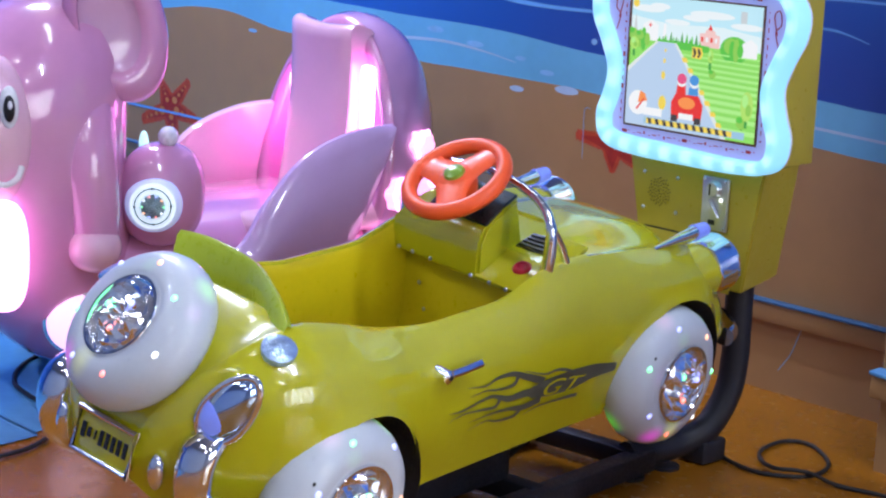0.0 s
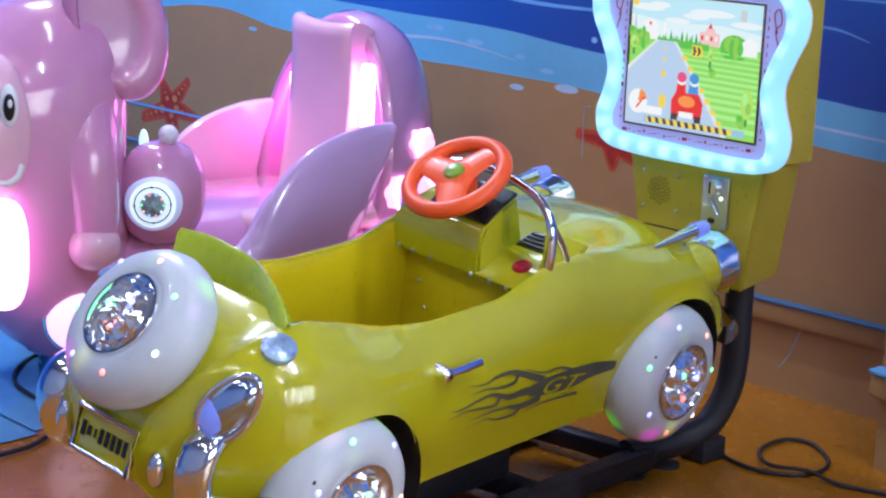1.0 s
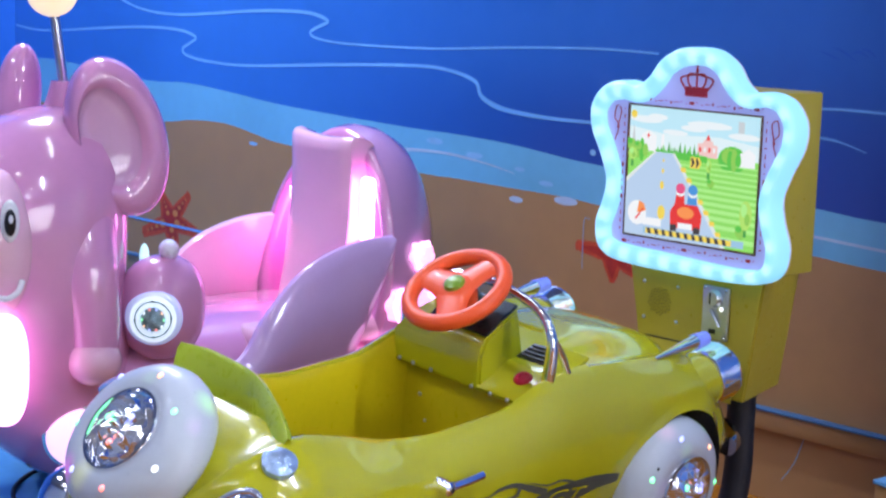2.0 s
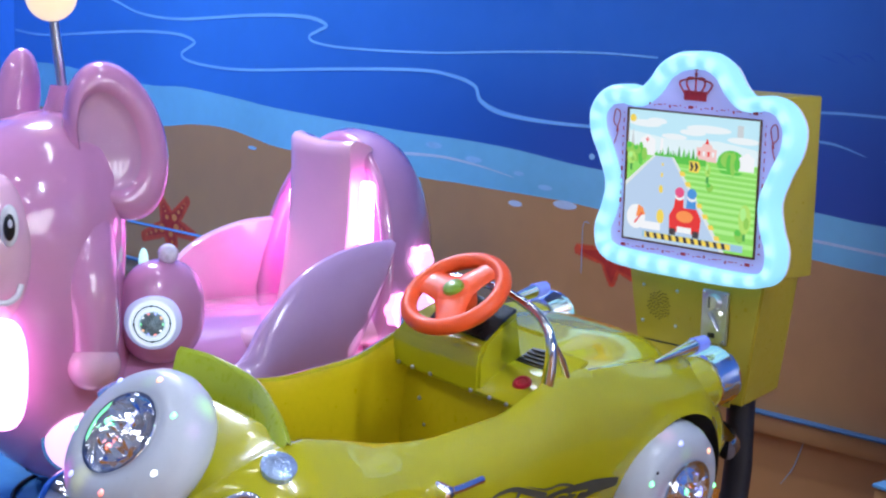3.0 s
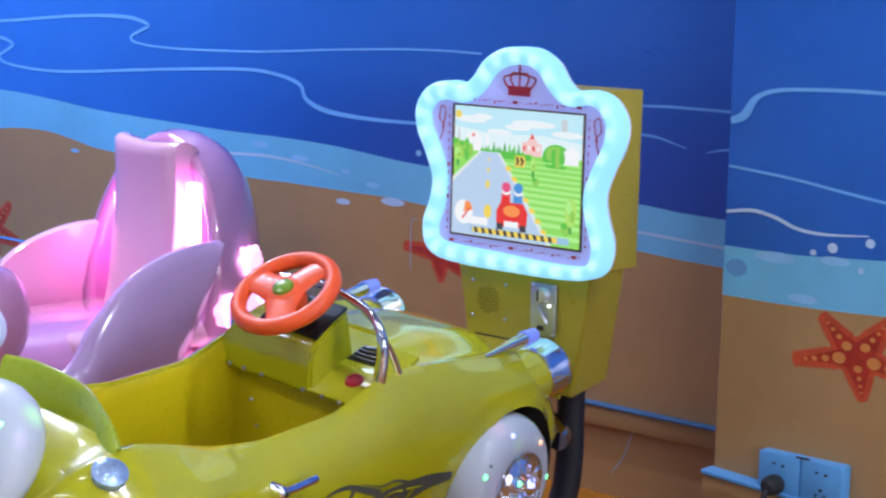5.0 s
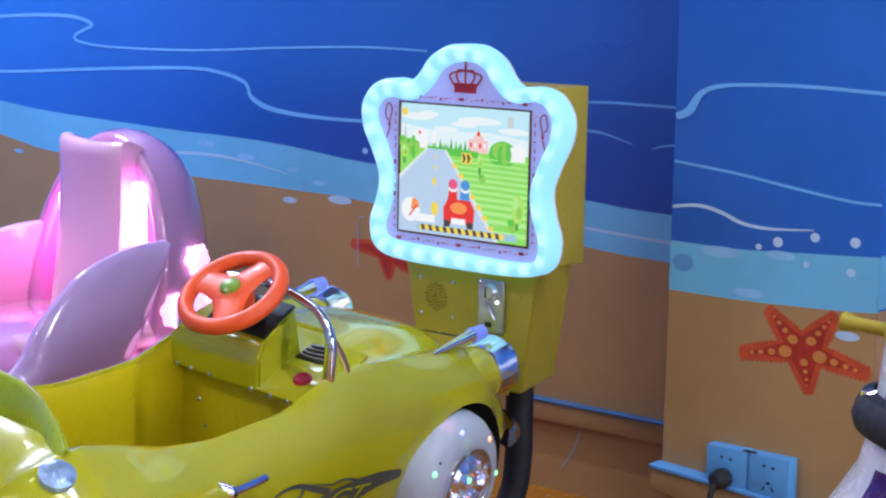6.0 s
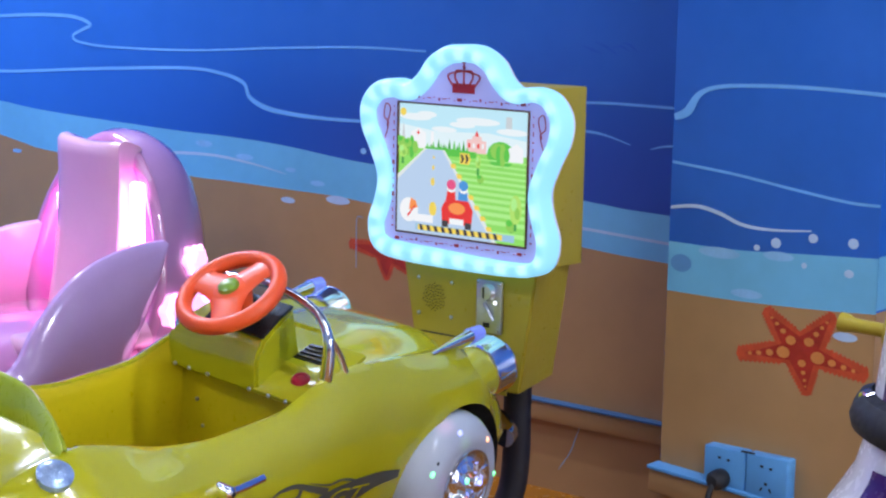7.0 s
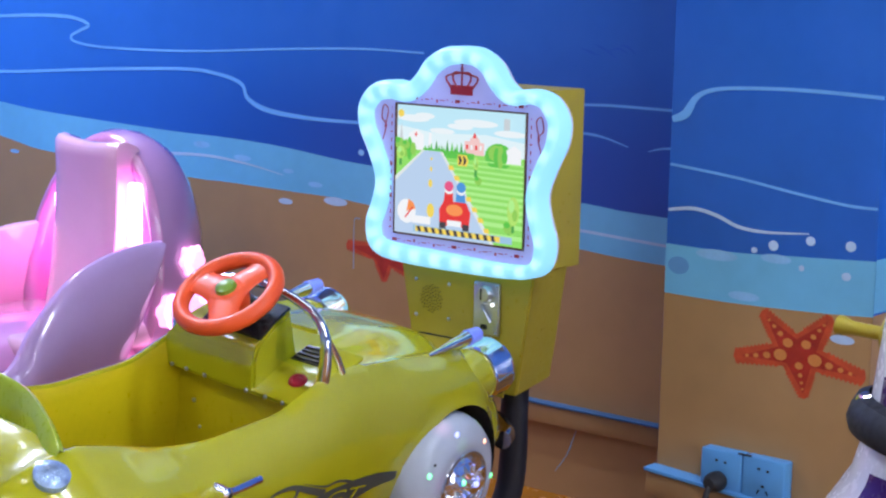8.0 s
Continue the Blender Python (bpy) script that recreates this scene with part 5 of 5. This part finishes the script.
part("pupil", ball((0.010, 0.012, 0.028), rp(-3.262, 1.833, 0.666), pose(0, 0, 0, 0, 0, -30).to_3x3(), seg=12), M["blackp"], eye)
part("glint", ball((0.005, 0.005, 0.009), rp(-3.251, 1.829, 0.675), seg=8), M["white"], eye)
part("cheek", ball((0.010, 0.022, 0.036), rp(-3.283, 1.790, 0.578), pose(0, 0, 0, 0, 0, -30).to_3x3(), seg=12), M["orange"], ride, "orange cheek spot")
part("mouth", tube([rp(-3.284, 1.800, 0.515), rp(-3.270, 1.828, 0.508), rp(-3.272, 1.856, 0.520), rp(-3.283, 1.872, 0.540)], 0.007, 8), M["white"], ride, "white smile line")
# ears
er = pose(0, 0, 0, 0, 0, -14).to_3x3() @ pose(0, 0, 0, 18, 0, 0).to_3x3()


def ear_skin(profile):
    """A dished ear: rows of (share of the outline, height); the hollow sits towards the head."""
    rows = []
    for f, h in profile:
        ring = []
        for a in np.linspace(0, 2 * math.pi, 48, endpoint=False):
            p = er @ Vector((h, 0.108 * f * math.cos(a) - 0.062 * (1 - f), 0.180 * f * math.sin(a) + 0.030 * (1 - f)))
            ring.append(p + Vector(rp(-3.355, 2.143, 0.822)))
        rows.append(ring)
    return grid(rows, closed_v=True)


ear = part("ear", ear_skin([(0.01, -0.050), (0.4, -0.049), (0.7, -0.043), (0.88, -0.028), (0.97, -0.010), (1.0, 0.008), (0.98, 0.027), (0.92, 0.043), (0.83, 0.051), (0.74, 0.054), (0.66, 0.050), (0.60, 0.042)]), M["pink"], ride)
part("inner_ear", ear_skin([(0.605, 0.0445), (0.56, 0.037), (0.48, 0.033), (0.3, 0.031), (0.01, 0.030)]), M["pink_in"], ear)
ear2 = part("ear", ball((0.05, 0.055, 0.13), rp(-3.66, 2.075, 0.88), pose(0, 0, 0, -8, 0, 0).to_3x3(), seg=18), M["pink"], ride)
# aerial with a globe
ae = part("aerial_socket", moved(lathe([(0.055, -0.02), (0.040, 0.01), (0.030, 0.045), (0.028, 0.055), (0.0, 0.057)], 24), pose(*rp(-3.50, 2.100, 0.880))), M["pink"], ride)
part("aerial", tube([rp(-3.50, 2.100, 0.92), rp(-3.50, 2.075, 1.085)], 0.011, 12, per=1), M["steel"], ae)
part("globe", ball((0.056, 0.056, 0.056), rp(-3.50, 2.070, 1.130), seg=18), M["glow_warm"], ae, "lit warm white globe")
# arm
part("arm", tube([rp(-3.46, 2.07, 0.74), rp(-3.375, 2.058, 0.65), rp(-3.324, 2.048, 0.55), rp(-3.302, 2.050, 0.46), rp(-3.295, 2.052, 0.375)], 0.05, 20, radii=[0.05, 0.078, 0.070, 0.060, 0.054]), M["pink"], ride)
part("hand", ball((0.058, 0.060, 0.055), rp(-3.285, 2.046, 0.350), seg=18), M["pink_pale"], ride)
# lamps on the body
part("body_lamp", ball((0.045, 0.052, 0.118), rp(-3.300, 1.838, 0.352), pose(0, 0, 0, 0, 0, -30).to_3x3(), seg=18, power=0.75), M["glow_pink"], ride, "large lit oblong lamp")
lamp = part("round_lamp", ball((0.045, 0.066, 0.066), rp(-3.318, 2.022, 0.180), pose(0, 0, 0, 0, 0, -30).to_3x3(), seg=16), M["glow_round"], ride, "round lit lamp")
part("ring", moved(lathe([(0.064, -0.02), (0.074, -0.005), (0.072, 0.012), (0.064, 0.016)], 28, "x"), Matrix.Translation(rp(-3.323, 2.025, 0.180)) @ pose(0, 0, 0, 0, 0, -30)), M["chrome"], lamp)
# headlamp pods behind the body
for x, k in ((-3.315, 1), (-3.70, -1)):
    pod = part("headlamp_pod", ball((0.078, 0.100, 0.118), rp(x - 0.016, 2.250, 0.440), seg=20, power=0.85), M["pink"], ride)
    if k > 0:
        m = Matrix.Translation(rp(x + 0.048, 2.184, 0.430)) @ pose(0, 0, 0, 0, 0, -38) @ Matrix.Scale(0.88, 4)
        part("bezel", moved(lathe([(0.030, 0.0125), (0.048, 0.012), (0.058, 0.009)], 40, "x"), m), M["glow_white"], pod, "glowing white lamp ring")
        part("bezel_edge", moved(lathe([(0.0575, 0.0092), (0.066, 0.002), (0.072, -0.022)], 40, "x"), m), M["glow_edge"], pod, "pale blue glowing lamp edge")
        part("reflector", moved(lathe([(0.0, 0.010), (0.031, 0.0118)], 40, "x"), m), M["crystal"], pod)
        part("ring_line", moved(tube([(0.013, 0.045 * math.cos(a), 0.045 * math.sin(a)) for a in np.linspace(0, 2 * math.pi, 32, endpoint=False)], 0.0016, 6, closed=True, per=1), m), M["blackp"], pod)
        hb = bmesh.new()
        c = hb.verts.new((0.020, 0, 0))
        rim_pts = []
        for j in range(72):
            a, r = 2 * math.pi * j / 72, (0.023, 0.038, 0.028, 0.034)[j % 4]
            rim_pts.append(hb.verts.new((0.0135 + 0.003 * (j % 2), r * math.cos(a), r * math.sin(a))))
        for j in range(72):
            hb.faces.new((c, rim_pts[j], rim_pts[(j + 1) % 72]))
        part("crystal", moved(hb, m), M["crystal"], pod, "faceted silver lamp centre", smooth=0)
        for j in range(10):
            a = 2 * math.pi * j / 10
            part("led", moved(ball((0.002, 0.0024, 0.0024), (0.0165, 0.027 * math.cos(a), 0.027 * math.sin(a)), seg=6), m), M["led_" + ("green", "amber", "bluev", "red", "whitev")[j % 5]], pod)
        for a in (0.05, 1.62, 3.19, 4.76):
            part("ring_stud", moved(ball((0.002, 0.0035, 0.0035), (0.014, 0.045 * math.cos(a), 0.045 * math.sin(a)), seg=6), m), M["blackp"], pod)
    kn = part("knob", merge(ball((0.023, 0.023, 0.023), rp(x + 0.005, 2.252, 0.572), seg=14), tube([rp(x, 2.244, 0.525), rp(x + 0.004, 2.250, 0.556)], 0.010, 10, per=1, radii=[0.014, 0.008])), M["knob"], ride, "clear glittering grip knob")
part("side_lamp", ball((0.011, 0.011, 0.028), rp(-3.362, 2.222, 0.552), seg=14), M["glow_stick"], ride, "small lit oval side lamp")
# tub under the seat
part("tub", ball((0.235, 0.56, 0.175), rp(RX, 2.52, 0.215), seg=24, power=0.8), M["pink"], ride)
part("pedestal", merge(box(0.34, 0.80, 0.05, rp(RX, 2.52, 0.027), 0.02)), M["black"], ride)
# scallop shell behind the seat
rim = []
RY = 2.885
for a in np.linspace(0, 2 * math.pi, 56, endpoint=False):
    up = math.sin(a)
    x = -0.012 + 0.262 * math.cos(a) * (1 - 0.10 * max(0, up))
    rim.append((x, (RY - 2.55) + 0.05 * up - 0.02, 0.46 + (0.345 if up > 0 else 0.36) * up))
rows = [[(p[0] * f, p[1] + d, 0.46 + (p[2] - 0.46) * f) for p in rim] for f, d in ((1.0, 0.0), (1.02, 0.03), (1.0, 0.08), (0.93, 0.13), (0.80, 0.17), (0.6, 0.20), (0.35, 0.215), (0.02, 0.22))]
shell = part("seat_shell", grid(rows, closed_v=True), M["mauve"], ride, "mauve scallop shell seat back")
rows = [[(p[0] * f, p[1] + d, 0.46 + (p[2] - 0.46) * f) for p in rim] for f, d in ((1.0, -0.001), (0.985, -0.013), (0.95, -0.020), (0.90, -0.020), (0.86, -0.012), (0.84, 0.005), (0.82, 0.04), (0.77, 0.09), (0.55, 0.12), (0.02, 0.13))]
part("shell_lining", grid(rows, closed_v=True), M["pink"], shell, "pink shell rim and lining")
# back slab
rows = []
for z, y, hw in ((0.34, 2.785, 0.120), (0.45, 2.806, 0.119), (0.60, 2.822, 0.118), (0.70, 2.826, 0.117), (0.752, 2.824, 0.117), (0.772, 2.824, 0.117), (0.784, 2.833, 0.115), (0.787, 2.85, 0.113), (0.772, 2.895, 0.110), (0.735, 2.935, 0.108), (0.60, 2.955, 0.108), (0.40, 2.95, 0.116)):
    rows.append([rp(RX - 0.008 + x * hw, y + 0.014 * abs(x) ** 6, z + (0.005 * x * x + 0.008 * max(0, -x)) * (z > 0.765)) for x in np.linspace(-1, 1, 15)])
slab = grid(rows)
for side in (0, -1):
    slab.faces.new([slab.verts.new(r[side]) for r in rows])
bmesh.ops.remove_doubles(slab, verts=slab.verts, dist=1e-4)
part("backrest", slab, M["pink_pale"], ride, "pale pink upright back pad", smooth=50)
for sx in (1, -1):
    part("light_strip", box(0.040, 0.020, 0.180, rp(RX + (0.142 if sx > 0 else -0.140), 2.868, 0.605 if sx > 0 else 0.56), 0.009), M["glow_strip"], ride, "lit vertical lamp strip")
# seat and wings
part("seat_cushion", box(0.46, 0.40, 0.07, rp(RX, 2.67, 0.335), 0.03, 3), M["pink_pale"], ride)
for sx in (1, -1):
    top = smooth_path([(0, y, z) for y, z in [(2.33, 0.285), (2.425, 0.317), (2.495, 0.410), (2.61, 0.508), (2.745, 0.553), (2.865, 0.562)]], 6)
    rows = []
    n = len(top)
    for i, p in enumerate(top):
        f = i / (n - 1)
        low = 0.20 + (0.96 * (p.z - 0.20) * max(0.0, (f - 0.60) / 0.40) ** 2.6 if sx > 0 else 0.0)
        rr = []
        for k in range(9):
            g = k / 8
            z = low + (p.z - low) * g
            bulge = 0.045 * math.sin(math.pi * min(1, g * 1.0)) * (0.5 + 0.5 * math.sin(math.pi * f)) - 0.02 * (1 - g)
            rr.append(rp(RX + sx * (0.245 + bulge), p.y, z))
        rr.append(rp(RX + sx * 0.238, p.y, p.z + 0.004))
        for k in range(8, -1, -2):
            g = k / 8
            z = low + (p.z - low) * g
            bulge = 0.030 * math.sin(math.pi * g)
            rr.append(rp(RX + sx * (0.224 + bulge), p.y, z - 0.003))
        rows.append(rr)
    part("side_wing", grid(rows, cap=False), M["lilac"] if sx > 0 else M["pink_pale"], ride, "leaf-shaped seat side", smooth=60)
# flower lamps on the shell
for x, y, z, s in ((-3.244, 2.960, 0.506, 0.034), (-3.240, 2.893, 0.393, 0.038), (-3.25, 2.86, 0.275, 0.034)):
    m = Matrix.Translation(rp(x, y, z)) @ pose(0, 0, 0, 0, 0, 20)
    ol = [(s * (1 + 0.10 * math.cos(6 * a)) * math.cos(a), s * (1 + 0.10 * math.cos(6 * a)) * math.sin(a)) for a in np.linspace(0, 2 * math.pi, 48, endpoint=False)]
    rows = [[(d, u * f, v * f) for u, v in ol] for f, d in ((1.06, -0.03), (1.06, -0.004), (0.90, -0.002), (0.88, 0.008), (0.80, 0.012), (0.4, 0.013), (0.01, 0.013))]
    fl = part("flower_lamp", moved(grid(rows, closed_v=True), m), M["glow_flower"], ride, "lit flower-shaped lamp")
    part("rim", moved(tube([(-0.002, u * 1.05, v * 1.05) for u, v in ol], 0.004, 6, closed=True, per=1), m), M["glow_pink"], fl)

# ---- the ride at the column's other side: only its flank is seen ----
animal = thing("white_animal_ride", pose(-0.978, 2.36, 0) @ Matrix.Diagonal((1, 1, 0.972, 1)), "white and purple animal coin ride with a yellow grip", "kiddie ride")
rows = []
for z, r in ((0.0, 0.02), (0.002, 0.22), (0.03, 0.235), (0.10, 0.27), (0.22, 0.30), (0.34, 0.285), (0.45, 0.238), (0.55, 0.178), (0.62, 0.160), (0.70, 0.152), (0.80, 0.14), (0.87, 0.09), (0.89, 0.01)):
    rows.append([(r * math.cos(a), r * math.sin(a), z) for a in np.linspace(0, 2 * math.pi, 44, endpoint=False)])
part("body", grid(rows, closed_v=True), M["white"], animal)


def wrap(z0, z1, a0, a1, lift, zr):
    rs = []
    for z in np.linspace(z0, z1, 10):
        r = float(np.interp(z, [q[0] for q in zr], [q[1] for q in zr])) + lift
        rs.append([(r * math.cos(a), r * math.sin(a), float(z)) for a in np.linspace(a0, a1, 24)])
    return grid(rs)


ZR = [(0.10, 0.27), (0.22, 0.30), (0.34, 0.285), (0.45, 0.238), (0.55, 0.178), (0.62, 0.160), (0.70, 0.152), (0.80, 0.14)]
part("saddle_cloth", wrap(0.480, 0.566, -2.15, -0.4, 0.004, ZR), M["purple"], animal, "dark purple painted cloth")
part("chest_patch", wrap(0.60, 0.70, -2.25, -0.4, 0.004, ZR), M["purple"], animal)
rows = []
for z, r in ((0.572, 0.168), (0.575, 0.186), (0.590, 0.190), (0.610, 0.184), (0.624, 0.176), (0.629, 0.160)):
    rows.append([(r * math.cos(a), r * math.sin(a), z + 0.035 * math.cos(a + 2.6)) for a in np.linspace(0, 2 * math.pi, 44, endpoint=False)])
part("collar", grid(rows, closed_v=True), M["rubber"], animal, "black rubber collar")
part("buckle", moved(lathe([(0.0, 0.012), (0.012, 0.010), (0.016, 0.0)], 18, "y"), pose(-0.135, -0.095, 0.652, 0, 0, 150)), M["chrome"], animal)
part("grip", tube([(-0.222, -0.02, 0.742), (-0.212, -0.02, 0.741), (-0.20, -0.02, 0.740), (-0.15, -0.01, 0.736), (-0.10, 0.0, 0.732)], 0.014, 14, per=2, radii=[0.015, 0.0145, 0.0105, 0.0105, 0.0105]), M["panel_y"], animal, "yellow hand grip")
part("grip_flange", moved(lathe([(0.012, -0.008), (0.030, -0.006), (0.032, 0.0), (0.030, 0.006), (0.012, 0.008)], 20, "x"), pose(-0.142, -0.012, 0.7355)), M["panel_y"], animal)

# the column's side, painted like its front
XS = CX1 + 0.002
for nm, z0, z1, mt in (("shallow_water", 0.598, 0.700, "aqua"), ("sand", 0.0, 0.594, "sand")):
    part(nm, grid([[(XS, CY - 0.0025, z0), (XS, CY - 0.0025, z1)], [(XS, WY - 0.002, z0), (XS, WY - 0.002, z1)]]), M[mt], column, smooth=0)

# ---- socket, plug and cables ----
sock = thing("wall_socket", pose(-1.758, CY, 0.243), "double wall socket painted over in blue", "socket")
for k, dx in enumerate((-0.048, 0.048)):
    gang = part("faceplate", box(0.094, 0.034, 0.086, (dx, -0.019, 0), 0.005), M["socket"], sock)
    for hx, hz, turn in ((-0.010, 0.022, 0), (0.010, 0.020, 0)) + (((0.0, -0.012, 0), (-0.010, -0.024, 30), (0.010, -0.024, -30)) if k else ()):
        part("pin_hole", moved(box(0.006 if not turn else 0.003, 0.002, 0.0045 if not turn else 0.009, (0, 0, 0), 0), pose(dx + hx, -0.0362, hz, 0, turn, 0)), M["blackp"], gang, smooth=0)
part("chip", box(0.030, 0.004, 0.004, (0.004, -0.033, 0.0432), 0.001), M["rubber"], sock, "dark paint chip on the edge")
plug = thing("power_plug", pose(-1.809, CY - 0.037, 0.224), "black power plug in the wall socket", "plug")
part("plug_body", moved(lathe([(0.0, -0.040), (0.012, -0.038), (0.019, -0.028), (0.021, -0.010), (0.020, 0.0), (0.0, 0.0)], 22, "y"), pose(0, 0, 0)), M["rubber"], plug)
part("cord", tube([(0, -0.034, -0.005), (-0.002, -0.045, -0.03), (-0.004, -0.046, -0.08), (-0.006, -0.05, -0.15), (-0.012, -0.09, -0.206), (0.03, -0.20, -0.209)], 0.006, 10), M["rubber"], plug)
solo("cable", tube([(-2.232, 2.875, 0.030), (-2.22, 2.890, 0.008), (-2.167, 2.874, 0.006), (-2.094, 2.873, 0.006), (-2.028, 2.935, 0.006), (-2.047, 3.03, 0.006), (-2.143, 3.105, 0.006), (-2.196, 3.085, 0.006), (-2.195, 3.005, 0.006), (-2.155, 2.940, 0.008), (-2.087, 2.895, 0.016), (-2.024, 2.925, 0.017), (-1.956, 2.931, 0.008), (-1.87, 2.96, 0.006), (-1.74, 2.98, 0.006), (-1.6, 2.9, 0.006)], 0.0044, 10), M["rubber"], "black power cable looped on the floor", "cable")
solo("cable", tube([(-3.55, 2.17, 0.045), (-3.655, 2.126, 0.010), (-3.58, 2.027, 0.010), (-3.486, 1.966, 0.010), (-3.395, 1.946, 0.010), (-3.25, 1.93, 0.010), (-3.16, 1.88, 0.010), (-3.09, 1.787, 0.008), (-3.07, 1.70, 0.008), (-3.05, 1.5, 0.008), (-2.9, 1.2, 0.008)], 0.005, 10), M["rubber"], "black power cable lying on the floor", "cable")
